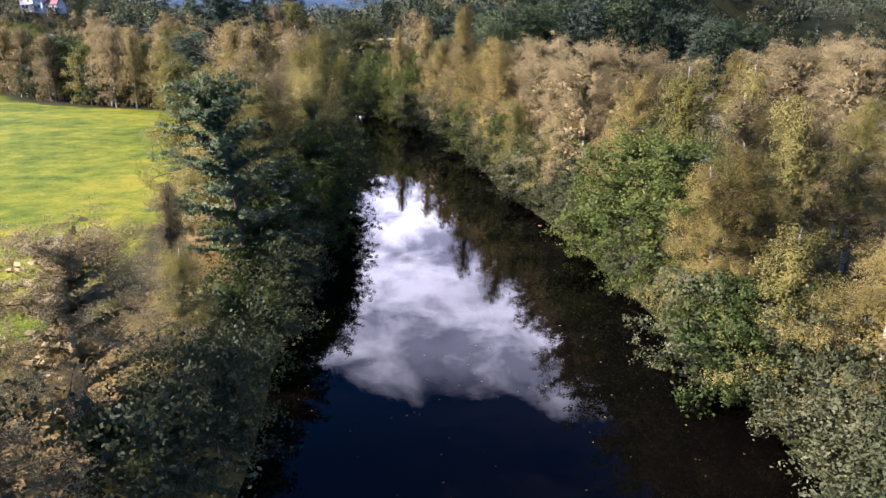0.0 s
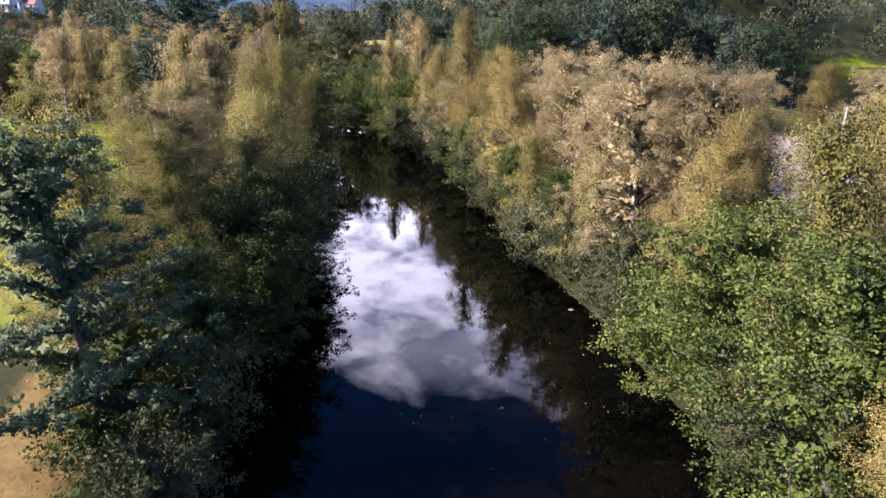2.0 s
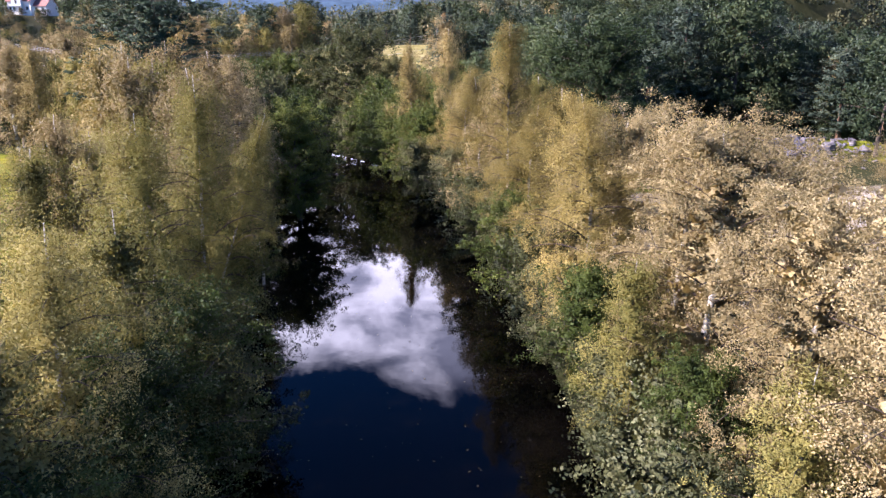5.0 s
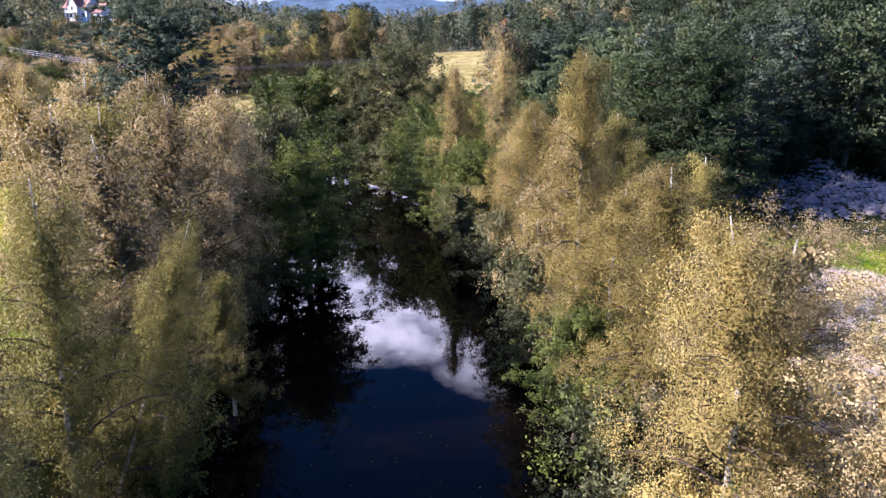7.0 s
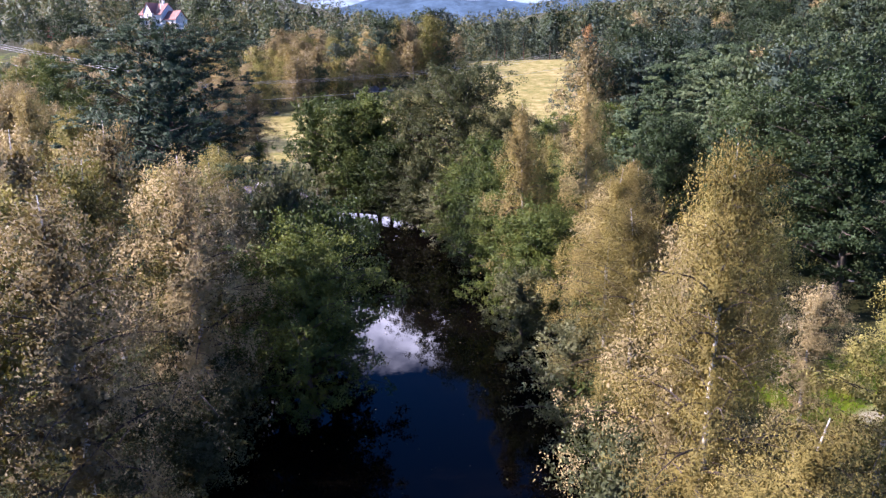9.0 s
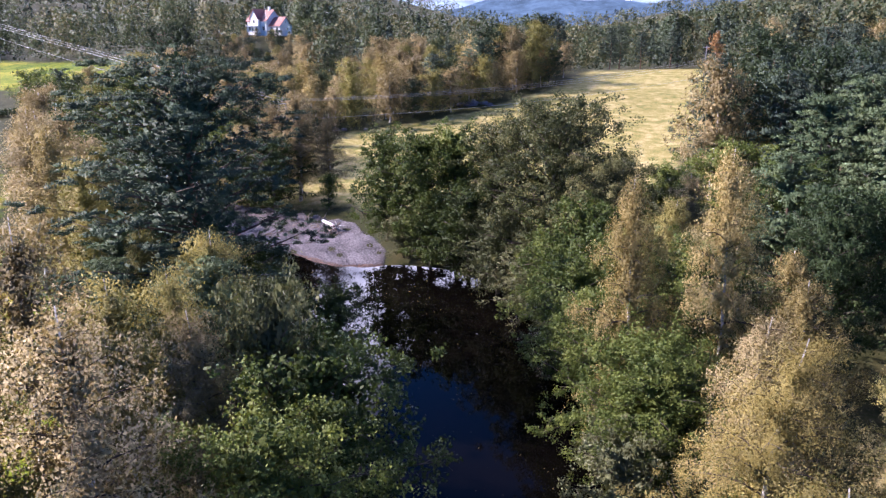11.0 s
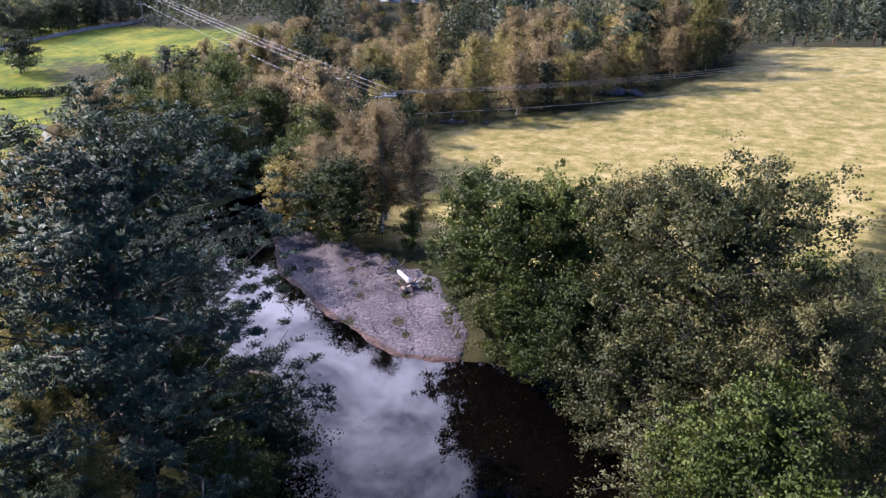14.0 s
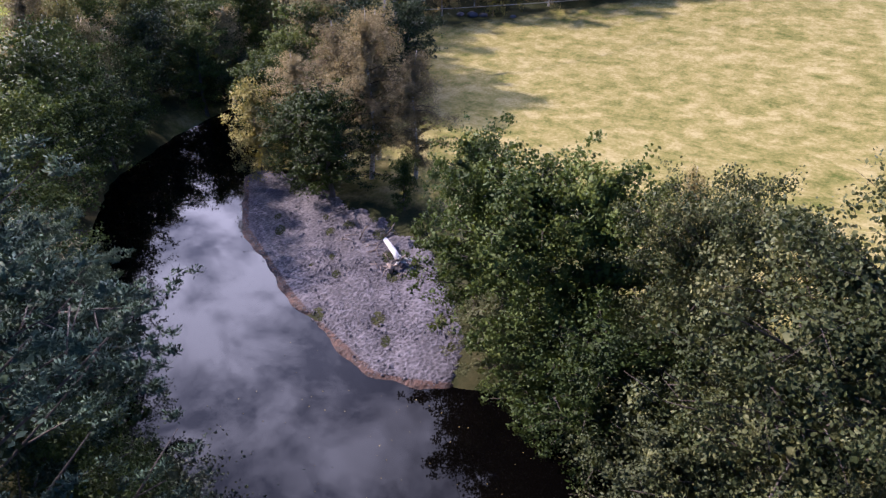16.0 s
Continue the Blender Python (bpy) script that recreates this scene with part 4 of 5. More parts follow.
# ---------------------------------------------------------------- the white house on the slope
def gable_roof(x0, x1, y0, y1, eave, ridge, over=0.45, along="x", thick=0.22):
    """Two roof slabs with a ridge along x or y."""
    pieces = []
    for sgn in (-1, 1):
        if along == "x":
            ym, ye = (y0 + y1) / 2, (y0 - over if sgn < 0 else y1 + over)
            ze = eave - over * (ridge - eave) / ((y1 - y0) / 2)
            v = [(x0 - over, ym, ridge), (x1 + over, ym, ridge), (x1 + over, ye, ze), (x0 - over, ye, ze)]
        else:
            xm, xe = (x0 + x1) / 2, (x0 - over if sgn < 0 else x1 + over)
            ze = eave - over * (ridge - eave) / ((x1 - x0) / 2)
            v = [(xm, y0 - over, ridge), (xm, y1 + over, ridge), (xe, y1 + over, ze), (xe, y0 - over, ze)]
        v += [(a, b, c + thick) for a, b, c in v]
        pieces.append((v, [(0, 1, 2, 3), (7, 6, 5, 4), (0, 4, 5, 1), (1, 5, 6, 2), (2, 6, 7, 3), (3, 7, 4, 0)]))
    return join(*pieces)


def gable_walls(x0, x1, y0, y1, eave, ridge, along="x"):
    if along == "x":
        v = [(x0, y0, -1), (x1, y0, -1), (x1, y1, -1), (x0, y1, -1), (x0, y0, eave), (x1, y0, eave), (x1, y1, eave), (x0, y1, eave), (x0, (y0 + y1) / 2, ridge), (x1, (y0 + y1) / 2, ridge)]
        f = [(0, 1, 5, 4), (2, 3, 7, 6), (1, 2, 6, 9, 5), (3, 0, 4, 8, 7), (0, 3, 2, 1)]
    else:
        v = [(x0, y0, -1), (x1, y0, -1), (x1, y1, -1), (x0, y1, -1), (x0, y0, eave), (x1, y0, eave), (x1, y1, eave), (x0, y1, eave), ((x0 + x1) / 2, y0, ridge), ((x0 + x1) / 2, y1, ridge)]
        f = [(0, 1, 5, 8, 4), (2, 3, 7, 9, 6), (1, 2, 6, 5), (3, 0, 4, 7), (0, 3, 2, 1)]
    return v, f


def window(parent, x, y, z, wide, tall):
    win = part("window", mesh_of("window", *join(box(x - wide / 2 - 0.1, x + wide / 2 + 0.1, y - 0.06, y + 0.02, z - 0.1, z), box(x - wide / 2 - 0.1, x + wide / 2 + 0.1, y - 0.06, y + 0.02, z + tall, z + tall + 0.1),
               box(x - wide / 2 - 0.1, x - wide / 2, y - 0.06, y + 0.02, z, z + tall), box(x + wide / 2, x + wide / 2 + 0.1, y - 0.06, y + 0.02, z, z + tall),
               box(x - 0.03, x + 0.03, y - 0.05, y + 0.02, z, z + tall)), M["white_paint"]), parent, "white-framed window")
    part("pane", mesh_of("pane", *box(x - wide / 2, x + wide / 2, y - 0.03, y + 0.01, z, z + tall), M["glass"]), win)


def build_house():
    house = new("house")
    part("wall", mesh_of("wall", *gable_walls(-8, 4.5, 0, 8.5, 5.2, 9.3), M["white_paint"]), house, "white weatherboard wall")
    part("roof", mesh_of("roof", *gable_roof(-8, 4.5, 0, 8.5, 5.2, 9.3), M["roof_tile"]), house, "red tiled roof")
    part("gable_wall", mesh_of("gable_wall", *gable_walls(-4.2, 0.8, -1.4, 4, 6.0, 9.6, "y"), M["white_paint"]), house)
    part("gable_roof", mesh_of("gable_roof", *gable_roof(-4.2, 0.8, -1.4, 4, 6.0, 9.6, 0.35, "y"), M["roof_tile"]), house)
    part("wing_wall", mesh_of("wing_wall", *gable_walls(4.52, 11.5, 1.2, 7.5, 3.2, 6.4), M["white_paint"]), house)
    part("wing_roof", mesh_of("wing_roof", *gable_roof(4.95, 11.5, 1.2, 7.5, 3.2, 6.4), M["roof_tile"]), house)
    part("chimney", mesh_of("chimney", *join(box(1.5, 2.3, 3.8, 4.6, 8.2, 10.6), box(1.4, 2.4, 3.7, 4.7, 10.6, 10.75)), M["white_paint"]), house)
    part("veranda", mesh_of("veranda", *join(box(-4.6, 1.2, -3.4, -1.4, -0.6, 0.5), box(-4.4, -4.2, -3.2, -3.0, 0.5, 2.9), box(0.8, 1.0, -3.2, -3.0, 0.5, 2.9), box(-4.8, 1.4, -3.6, -1.4, 2.9, 3.1)), M["white_paint"]), house)
    for x, y, z in ((-6.4, 0, 1.2), (2.6, 0, 1.2), (-1.7, -1.4, 3.9), (-2.9, -1.4, 1.0), (-0.5, -1.4, 1.0), (6.2, 1.2, 0.9), (9.6, 1.2, 0.9)):
        window(house, x, y, z, 1.2, 1.5)
    house.matrix_basis = pose(-165.5, 300, ground_z(-165.5, 300) + 0.5, 0, 0, -14) @ Matrix.Diagonal((0.85, 0.85, 0.85, 1))
    tagged(house, "white timber house with steep red tiled roofs", "house")
    fp = new("flagpole")
    part("pole", mesh_of("pole", *tube([(0, 0, -0.3), (0, 0, 6), (0, 0, 12)], [0.07, 0.06, 0.04], 8), M["white_paint"], True), fp)
    part("knob", mesh_of("knob", *tube([(0, 0, 12), (0, 0, 12.08), (0, 0, 12.16)], [0.03, 0.1, 0.03], 8), M["white_paint"], True), fp)
    fp.matrix_basis = pose(-155.5, 290.5, ground_z(-155.5, 290.5))
    tagged(fp, "tall white flagpole on the lawn by the house", "flagpole")
    shed = new("shed")
    part("wall", mesh_of("wall", *gable_walls(-3, 3, 0, 4, 2.4, 4.0), M["barn_red"]), shed)
    part("roof", mesh_of("roof", *gable_roof(-3, 3, 0, 4, 2.4, 4.0, 0.3), M["roof_tile"]), shed)
    shed.matrix_basis = pose(-193, 283, ground_z(-193, 283), 0, 0, 38)
    tagged(shed, "small red shed with a tiled roof", "shed")


build_house()


# ---------------------------------------------------------------- power line
POLE = Vector((-77, 188, 0))


def build_pole_frame():
    z = ground_z(POLE.x, POLE.y)
    top = 11.3 - z
    tower = new("power_pole")
    for sx in (-1, 1):
        part("post", mesh_of("post", *tube([(sx * 0.95, 0, -0.6), (sx * 0.75, 0, top * 0.5), (sx * 0.6, 0, top)], [0.19, 0.16, 0.13], 10), M["pole_wood"], True), tower)
        part("strut", mesh_of("strut", *tube([(sx * 0.9, 2.4, -0.6), (sx * 0.75, 1.2, top * 0.5), (sx * 0.62, 0.16, top * 0.93)], [0.16, 0.14, 0.11], 8), M["pole_wood"], True), tower)
    part("crossarm", mesh_of("crossarm", *join(box(-1.75, 1.75, -0.16, -0.05, top - 0.35, top - 0.17), box(-1.75, 1.75, 0.05, 0.16, top - 0.35, top - 0.17)), M["steel"]), tower, "blue-grey steel crossarm")
    for sx in (-1.5, 0, 1.5):
        rings = [tube([(sx, 0, top - 0.17), (sx, 0, top + 0.02)], [0.035, 0.035], 8)]
        rings += [tube([(sx, 0, top + 0.02 + 0.09 * k), (sx, 0, top + 0.06 + 0.09 * k), (sx, 0, top + 0.10 + 0.09 * k)], [0.05, 0.11, 0.05], 8) for k in range(3)]
        part("insulator", mesh_of("insulator", *join(*rings), M["steel"], True), tower)
    tower.matrix_basis = pose(POLE.x, POLE.y, z, 0, 0, 60)
    return tagged(tower, "wooden double power pole with a steel crossarm", "power pole")


build_pole_frame()


def single_pole(x, y, tall, label="grey wooden power pole at the edge of the field"):
    ob = new("power_pole")
    part("post", mesh_of("post", *tube([(0, 0, -0.6), (0, 0, tall / 2), (0, 0, tall)], [0.16, 0.14, 0.11], 8), M["pole_wood"], True), ob)
    part("crossarm", mesh_of("crossarm", *box(-1.6, 1.6, -0.07, 0.07, tall - 0.45, tall - 0.3), M["steel"]), ob)
    ob.matrix_basis = pose(x, y, ground_z(x, y), 0, 0, 65)
    tagged(ob, label, "power pole")


single_pole(-14, 285, 16.5 - 11.0 + 3.5)
single_pole(-420, 337, 9.5, "wooden power pole on the wooded slope")
single_pole(-251, 262, 9.0, "grey wooden pole at the far edge of the meadow")


def wire(a, b, sag, radius=0.02):
    pts = [Vector(a).lerp(Vector(b), u) - Vector((0, 0, sag * 4 * u * (1 - u))) for u in np.linspace(0, 1, 25)]
    ob = new("power_cable", mesh_of("power_cable", *tube([tuple(p) for p in pts], [radius] * 25, 5), M["wire"], True))
    tagged(ob, "thin bare metal power cable over the field", "cable", "cables of the power line")


arm = Vector((math.cos(radians(60)), math.sin(radians(60)), 0))
for k, off in enumerate((-1.5, 0.0, 1.5)):
    start = POLE + arm * off + Vector((0, 0, 11.5 + 0.12 * k))
    wire(start, Vector((-14, 285, 15.5)) + Vector((0.4, 0.9, 0)) * off + Vector((0, 0, 0.75 * k)), 1.8, 0.022)
    wire(start, Vector((-420, 337, 43)) + arm * off + Vector((0, 0, 0.3 * k)), 1.5, 0.028)
wire(POLE + Vector((0, 0, 8.3)), (-14, 283, 12.4), 1.6, 0.028)
wire(POLE + Vector((0, 0, 8.3)), (-420, 337, 38.5), 2.0, 0.028)


# ---------------------------------------------------------------- stones, logs and small things
def boulder(rng, x, y, size, mat, name="rock", label="", flat=0.6, sink=0.25, thing=True):
    bm = bmesh.new()
    bmesh.ops.create_icosphere(bm, subdivisions=2 if size > 0.35 else 1, radius=1.0)
    seed = Vector((rng.uniform(0, 99), rng.uniform(0, 99), rng.uniform(0, 99)))
    for v in bm.verts:
        v.co *= 1 + 0.35 * noise.noise(v.co * 1.3 + seed) + 0.15 * noise.noise(v.co * 3.1 + seed)
        v.co = Vector((v.co.x * size, v.co.y * size * rng.uniform(0.78, 0.82), v.co.z * size * flat))
    me = bpy.data.meshes.new(name)
    bm.to_mesh(me)
    bm.free()
    me.materials.append(M[mat])
    ob = new(name, me)
    ob.matrix_basis = pose(x, y, ground_z(x, y) + size * flat * (1 - 2 * sink) * 0.6, rng.uniform(-12, 12), rng.uniform(-12, 12), rng.uniform(0, 360))
    return tagged(ob, label, "rock", "rocks") if thing else ob


rng = random.Random(5)
boulder(rng, 7.6, 52.6, 0.55, "rust_rock", label="rust-brown boulder at the water's edge")
for x, y, size in ((-61.5, 240, 1.6), (-59, 241.5, 1.2), (-63.8, 239, 1.1), (-57.2, 240.4, 0.8), (-66, 238, 0.9), (-80, 210, 0.9), (-78.4, 210.6, 0.7), (-82, 209.5, 0.6), (-74, 212, 0.5)):
    boulder(rng, x, y, size, "rock", label="grey rock outcrop at the edge of the hay field")
for k in range(26):
    boulder(rng, rng.uniform(27, 47), rng.uniform(122, 138), rng.uniform(0.4, 1.0), "rock", label="grey boulder in the scree on the slope", flat=0.7)


def pebbles(name, label, n, seed, area, size, mat, kind="stuff"):
    """Many small stones in one mesh."""
    r = np.random.default_rng(seed)
    base = np.array([(1, 0, 0), (0, 1, 0), (-1, 0, 0), (0, -1, 0), (0, 0, 0.75), (0, 0, -0.4)], float)
    tris = np.array([(0, 1, 4), (1, 2, 4), (2, 3, 4), (3, 0, 4), (1, 0, 5), (2, 1, 5), (3, 2, 5), (0, 3, 5)])
    x, y = area(r, n)
    z = height(x, y)
    s = size * r.uniform(0.5, 1.0, n) * (1 + 1.6 * (r.uniform(size=n) > 0.94))
    turn = r.uniform(0, 6.28, n)
    v = base[None] * r.uniform(0.6, 1.25, (n, 6, 3)) * s[:, None, None]
    cx, sx = np.cos(turn)[:, None], np.sin(turn)[:, None]
    v = np.stack([v[:, :, 0] * cx - v[:, :, 1] * sx, v[:, :, 0] * sx + v[:, :, 1] * cx, v[:, :, 2] * 0.8], 2)
    v += np.stack([x, y, z + 0.06], 1)[:, None]
    idx = (tris[None] + 6 * np.arange(n)[:, None, None]).reshape(-1, 3)
    me = mesh_of(name, v.reshape(-1, 3).tolist(), idx.tolist(), M[mat])
    return tagged(new(name, me), label, "stones", kind=kind)


def on_the_bar(r, n):
    x, y = r.uniform(-68, -35, 6 * n), r.uniform(141, 159, 6 * n)
    ok = (from_river(x, y) > 0.05) & (y < bar_back(x) - 0.2)
    return x[ok][:n], y[ok][:n]


def bar_area(r, n):
    x, y = on_the_bar(r, n)
    return np.resize(x, n), np.resize(y, n)


pebbles("gravel_stones", "grey pebbles and cobbles scattered over the gravel bar", 9000, 41, bar_area, 0.075, "pebble")
pebbles("scree_stones", "pale broken stones on the shaded slope", 2600, 42, lambda r, n: (r.normal(36, 6.0, n), r.normal(129.5, 4.5, n)), 0.32, "rock")


def stick(name, label, pts, radii, mat, category, branches=()):
    ob = new(name, mesh_of(name, *join(tube(pts, radii, 8), *[tube(p, r, 6) for p, r in branches]), M[mat], True))
    return tagged(ob, label, category)


def up(x, y, dz):
    return (x, y, ground_z(x, y) + dz)


# the bleached log with its root plate
log = new("driftwood_log")
part("trunk", mesh_of("trunk", *tube([up(-44.9, 152.1, 0.40), up(-45.7, 152.6, 0.50), up(-46.6, 153.05, 0.55), up(-47.3, 153.4, 0.62)], [0.24, 0.21, 0.19, 0.17], 10), M["grey_wood"], True), log)
for a in range(7):
    ang = a * 0.9
    base = up(-44.75, 152.0, 0.45)
    tip = (base[0] + 0.75 * math.cos(ang) * 0.5 + 0.35, base[1] + 0.8 * math.cos(ang) - 0.15, base[2] + 0.75 * math.sin(ang))
    mid = tuple((p + q) / 2 + 0.08 for p, q in zip(base, tip))
    part("root", mesh_of("root", *tube([base, mid, tip], [0.13, 0.09, 0.03], 6), M["dead_wood" if a % 2 else "grey_wood"], True), log)
tagged(log, "bleached white fallen log with a broken root plate", "log")
stick("driftwood_branch", "short pale driftwood branch on the grass", [up(-48.2, 154.2, 0.15), up(-48.0, 154.9, 0.35), up(-47.9, 155.2, 0.75)], [0.07, 0.06, 0.03], "dead_wood", "branch")
stick("dead_branch", "bare pale dead branch lying behind the gravel", [up(-49.6, 153.0, 0.1), up(-49.4, 153.5, 0.9), up(-49.0, 154.1, 1.7)], [0.06, 0.045, 0.015], "dead_wood", "branch",
      [([up(-49.5, 153.2, 0.5), up(-49.9, 153.5, 1.1), up(-50.3, 153.6, 1.5)], [0.035, 0.025, 0.01]), ([up(-49.4, 153.5, 0.9), up(-48.9, 153.2, 1.3), up(-48.5, 153.3, 1.6)], [0.03, 0.02, 0.01])])
stick("driftwood_root", "dark rotten root stump on the gravel", [up(-44.6, 150.9, 0.1), up(-44.9, 151.3, 0.32), up(-45.4, 151.5, 0.2)], [0.12, 0.19, 0.08], "dead_wood", "stump",
      [([up(-44.9, 151.3, 0.3), up(-44.4, 151.5, 0.5), up(-44.2, 151.9, 0.45)], [0.09, 0.06, 0.03]), ([up(-44.8, 151.2, 0.25), up(-44.9, 150.6, 0.35), up(-44.7, 150.2, 0.15)], [0.08, 0.05, 0.03])])
for k in range(26):
    u = rng.uniform(-1, 1)
    x, y = -47.5 + u * 4.5 + rng.uniform(-1, 1), 152.2 - u * 1.5 + rng.uniform(-0.9, 0.7)
    a, L = rng.uniform(0, 3.14), rng.uniform(0.4, 1.3)
    stick("driftwood_stick", "thin grey driftwood stick on the gravel", [up(x, y, 0.12), up(x + L * 0.5 * math.cos(a), y + L * 0.5 * math.sin(a), 0.17), up(x + L * math.cos(a), y + L * math.sin(a), 0.11)],
          [0.03, 0.025, 0.012], "dead_wood", "stick")["group"] = "driftwood sticks"


# hedge, stone wall and fences of the far meadow
def hedge_row(n, seed):
    r = np.random.default_rng(seed)
    t = r.uniform(0, 1, n)
    x, y = -185 + 32 * t, 172 + 30 * t
    c = np.stack([x + r.normal(size=n) * 0.7, y + r.normal(size=n) * 0.7, height(x, y) + r.uniform(0.05, 1.0, n) ** 0.7 * (1.5 + 0.4 * np.sin(t * 40))], 1)
    ob = new("hedge", crown_mesh("hedge", leaves(c, 0.45, r, 0.7), M["leaf_dark"]))
    tagged(ob, "low dark green hedge across the meadow", "hedge")


hedge_row(5000, 51)
for k in range(24):
    x, y = -186 + 1.4 * k, 173.5 + 1.32 * k
    post = new("fence_post", mesh_of("fence_post", *box(-0.06, 0.06, -0.06, 0.06, -0.3, 1.3), M["pole_wood"]))
    post.matrix_basis = pose(x + 1.2, y - 1.0, ground_z(x + 1.2, y - 1.0))
    tagged(post, "weathered wooden fence post in the meadow", "fence post", "fence posts in the meadow")
wall_pts = [(-236, 198), (-243, 208), (-253, 224), (-262, 245), (-268, 266), (-282, 288)]
pieces = []
for (ax, ay), (bx, by) in zip(wall_pts[:-1], wall_pts[1:]):
    for j in range(24):
        x, y = ax + (bx - ax) * j / 24, ay + (by - ay) * j / 24
        z, h = ground_z(x, y), rng.uniform(0.8, 1.3)
        v, f = box(-0.72, 0.72, -0.45, 0.45, -0.3, h)
        pieces.append(([(x + p[0] * rng.uniform(0.9, 1.0), y + p[1] * rng.uniform(0.8, 1.1), z + p[2]) for p in v], f))
tagged(new("stone_wall", mesh_of("stone_wall", *join(*pieces), M["wall_stone"])), "long grey dry stone wall along the meadow's edge", "wall", kind="structure")


# ---------------------------------------------------------------- single trees that stand out
plant("mid_alder", [(-70, 161, 9.5, 1.1), (-76, 166.0, 10, 1.1), (-68, 139.0, 13.5, 1.15), (-60.5, 134.5, 12.5, 1.1), (-65, 136.5, 14, 1.1), (-56, 131.5, 12, 1.1), (-90, 175, 11, 1.1)])
plant("mid_alder", [(-72.5, 143, 15, 1.1), (-78.5, 147.5, 14, 1.1), (-76.2, 149.6, 10.5, 1.0), (-82.2, 155.0, 10, 1.0), (-75.5, 160.2, 10, 1.0), (-81.5, 164.2, 11, 1.0), (-91.0, 160.6, 12, 1.2), (-86.5, 168.0, 12.5, 1.2), (-97.0, 166.2, 12, 1.1), (-94.0, 172.5, 13, 1.2)])
plant("mid_birch", [(-82, 170, 12.5, 1.2), (-84, 152.5, 14, 1.2), (-90, 157.5, 12.5, 1.3), (-98, 179, 14, 1.3), (-104, 180.5, 15, 1.3), (-110, 182.5, 14, 1.3), (-116, 187, 13, 1.2)])
plant("mid_alder", [(-79, 146, 15, 0.95), (-88, 155.5, 15.5, 0.95), (-95.5, 166.5, 16, 0.95), (-73.5, 141.5, 13.5, 1.0)])
plant("mid_olive", [(-83.5, 151, 16.5, 1.0), (-91.5, 161, 17, 1.0)])
plant("mid_birch", [(-86, 148, 17.5, 1.1), (-94, 156, 17.5, 1.1), (-76.5, 139.5, 16, 1.1)])
plant("mid_alder", [(-78.5, 171.5, 12.5, 1.0), (-83.5, 173.5, 13.5, 1.0), (-88.5, 175.5, 14.0, 1.0), (-74.5, 168, 11.0, 0.9)])
plant("mid_birch", [(-81, 176, 15.5, 1.1), (-86, 178.5, 16, 1.1), (-93, 178, 15.5, 1.1)])
plant("mid_alder", [(-98, 176, 17, 0.95), (-103.5, 179, 18, 0.95), (-104, 165, 17, 0.95), (-110.5, 168, 18, 0.95), (-100, 162.5, 16.5, 0.95)])
plant("far_gold", [(-92, 152, 17.0, 1.0), (-100, 158, 15.0, 0.8)])
plant("far_birch", [(-84, 177.5, 18.5, 1.2), (-88, 179, 15, 1.2), (-79, 173, 13, 1.0)])
plant("far_rust", [(-52.5, 266, 20.0, 1.1), (-12, 292, 25, 0.9)])
plant("field_pine", [(-62, 246, 23.5, 1.0)])
plant("far_green", [(-201, 194, 17.5, 1.2), (-203.5, 196, 15, 1.1), (-152, 245, 25, 1.3), (-166, 256, 27, 1.2), (-178, 262, 26, 1.0)])


# ---------------------------------------------------------------- leaves that float on the water
def floaters(n, seed):
    r = np.random.default_rng(seed)
    x, y = r.uniform(-45, 14, 6 * n), r.uniform(4, 146, 6 * n)
    ok = from_river(x, y) < -0.8
    x, y = x[ok][:n], y[ok][:n]
    c = np.stack([x, y, np.full(len(x), 0.012)], 1)
    a = r.uniform(0, 6.28, len(x))
    s = r.uniform(0.02, 0.06, len(x))
    v = np.stack([c + np.stack([np.cos(a + k) * s, np.sin(a + k) * s, 0 * s], 1) for k in (0, 2.2, 4.2)], 1).reshape(-1, 3)
    tagged(new("floating_leaves", crown_mesh("floating_leaves", (v, np.tile((0.0, 0.0, 1.0), (len(v), 1))), M["birch_gold"], 3)), "fallen yellow leaves floating on the river", "leaves", kind="stuff")


floaters(1100, 61)


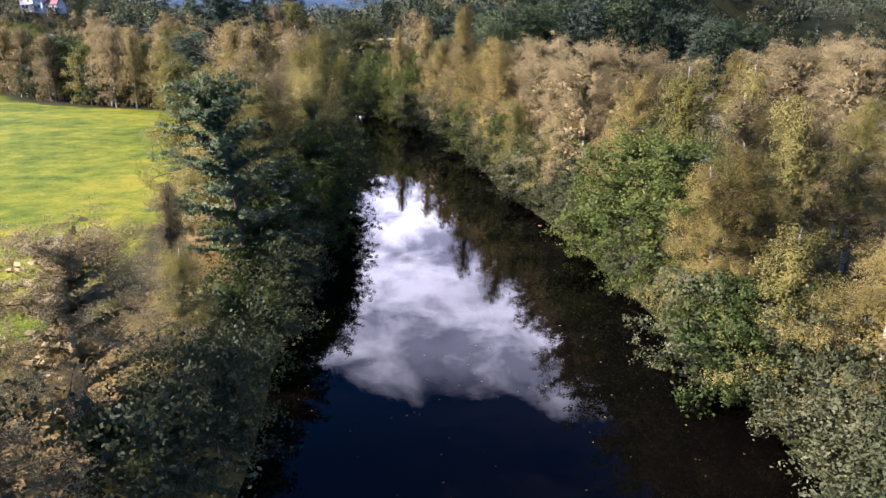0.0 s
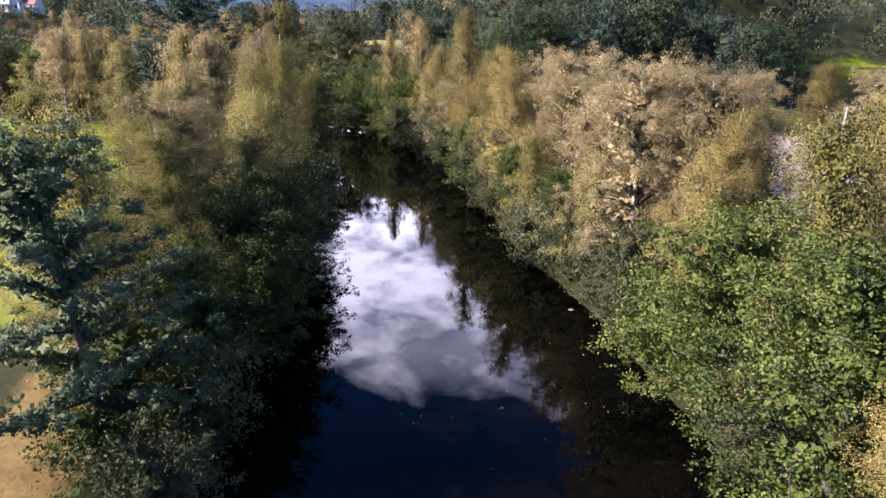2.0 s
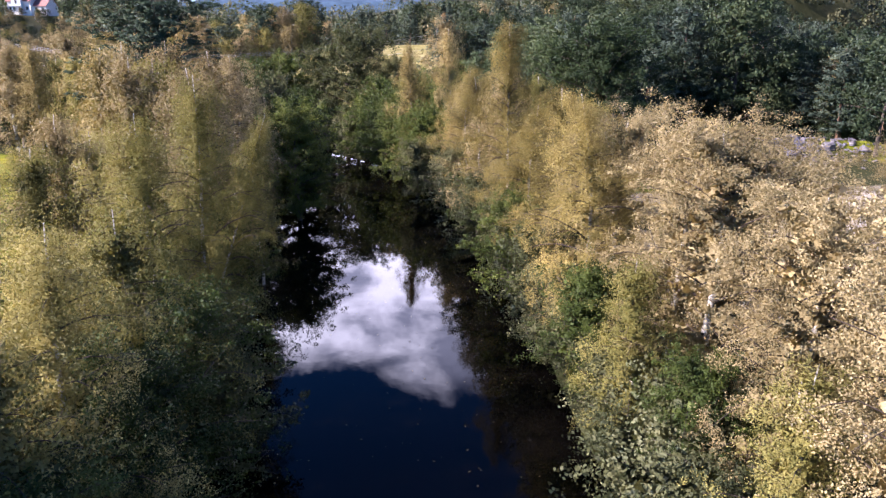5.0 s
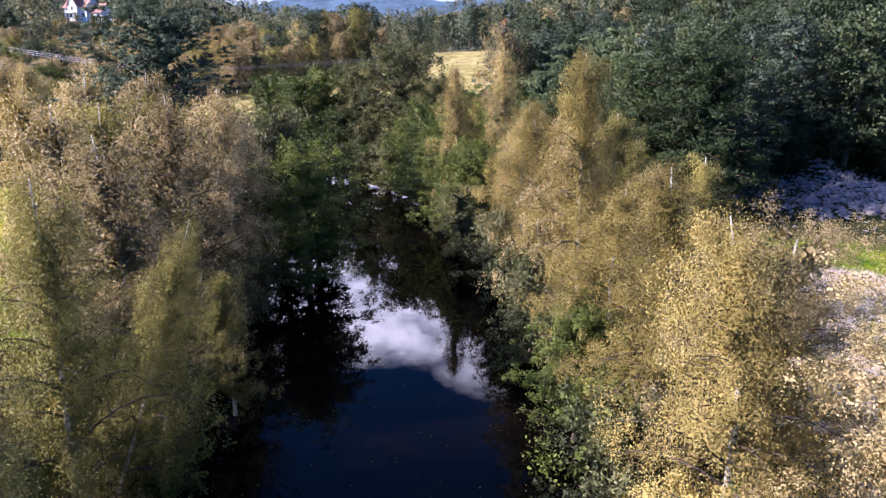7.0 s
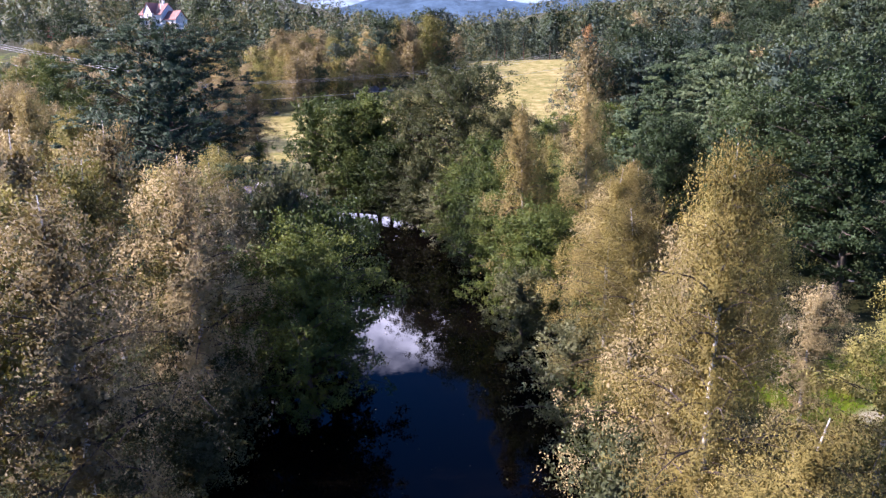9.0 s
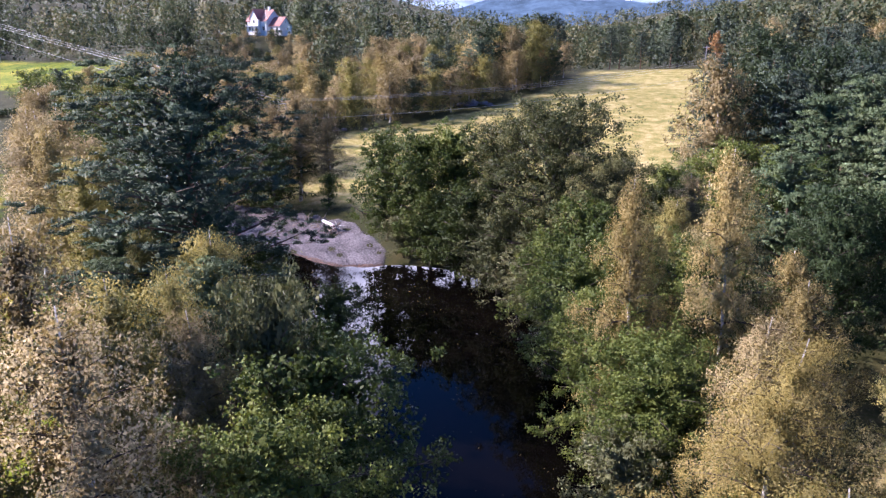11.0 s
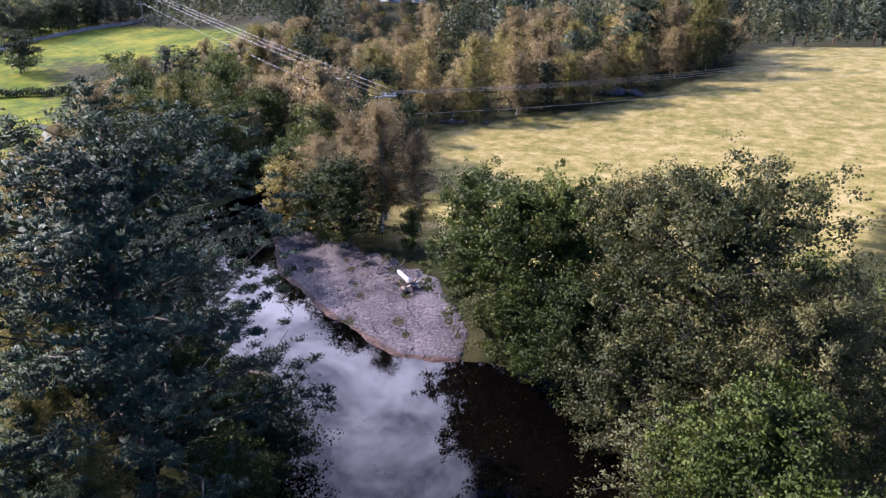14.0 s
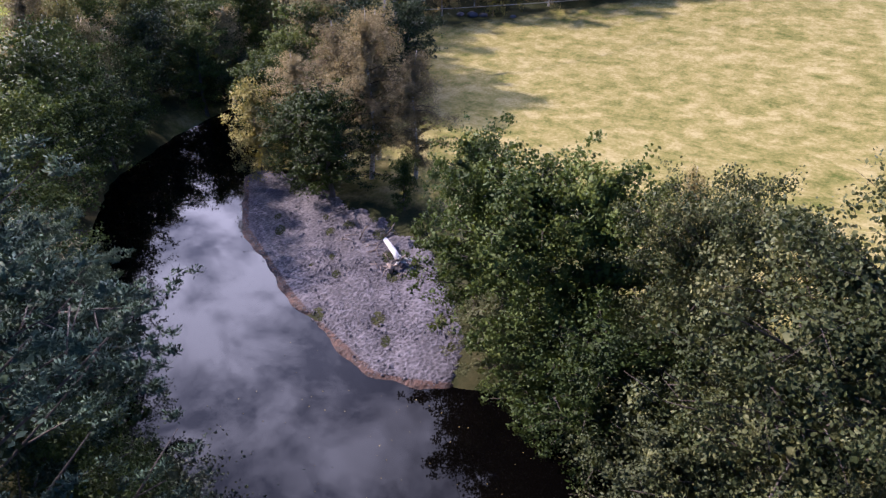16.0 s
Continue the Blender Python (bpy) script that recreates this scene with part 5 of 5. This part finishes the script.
# ---------------------------------------------------------------- distant ridges, haze painted as their own blue glow
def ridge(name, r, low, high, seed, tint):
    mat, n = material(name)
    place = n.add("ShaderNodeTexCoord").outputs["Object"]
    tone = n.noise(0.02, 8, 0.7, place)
    # glows by itself in haze blue instead of taking the sun's light
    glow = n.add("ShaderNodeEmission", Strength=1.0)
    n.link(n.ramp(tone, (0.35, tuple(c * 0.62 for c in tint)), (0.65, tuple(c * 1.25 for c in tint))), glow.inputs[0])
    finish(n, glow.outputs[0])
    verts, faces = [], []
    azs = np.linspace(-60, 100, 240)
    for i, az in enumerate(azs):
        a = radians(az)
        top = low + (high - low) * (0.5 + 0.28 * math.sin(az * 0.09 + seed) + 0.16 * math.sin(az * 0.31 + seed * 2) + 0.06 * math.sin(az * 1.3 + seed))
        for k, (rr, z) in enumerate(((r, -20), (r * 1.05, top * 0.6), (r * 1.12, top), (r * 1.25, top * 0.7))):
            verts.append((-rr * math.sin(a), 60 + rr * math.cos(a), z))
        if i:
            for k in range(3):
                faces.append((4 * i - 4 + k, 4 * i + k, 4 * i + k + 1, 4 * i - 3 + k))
    tagged(new(name, mesh_of(name, verts, faces, mat, True)), "distant wooded ridge, haze painted as a blue glow", "hills", kind="structure")


plant("far_birch", [(-171, 283, 22, 0.9), (-141, 283, 24, 0.9), (-176, 290, 27, 1.0), (-136, 292, 27, 1.0), (-128, 270, 24, 1.0), (-120, 262, 22, 1.0)])
plant("far_green", [(-180, 298, 33, 0.9), (-150, 312, 34, 0.9), (-172, 316, 36, 1.0), (-160, 322, 36, 1.0), (-140, 306, 32, 0.9), (-133, 281, 25, 0.8), (-187, 285, 30, 0.9)])


scatter(("far_green", "far_olive", "far_birch"), (1, 2, 4), 60, 71, lambda x, y: math.hypot(x + 152, y - 284) < 14 or math.hypot(x + 145, y - 272) < 13 or math.hypot(x + 135, y - 260) < 13, (-170, -120, 245, 300), (1.8, 3.4), 2.6)


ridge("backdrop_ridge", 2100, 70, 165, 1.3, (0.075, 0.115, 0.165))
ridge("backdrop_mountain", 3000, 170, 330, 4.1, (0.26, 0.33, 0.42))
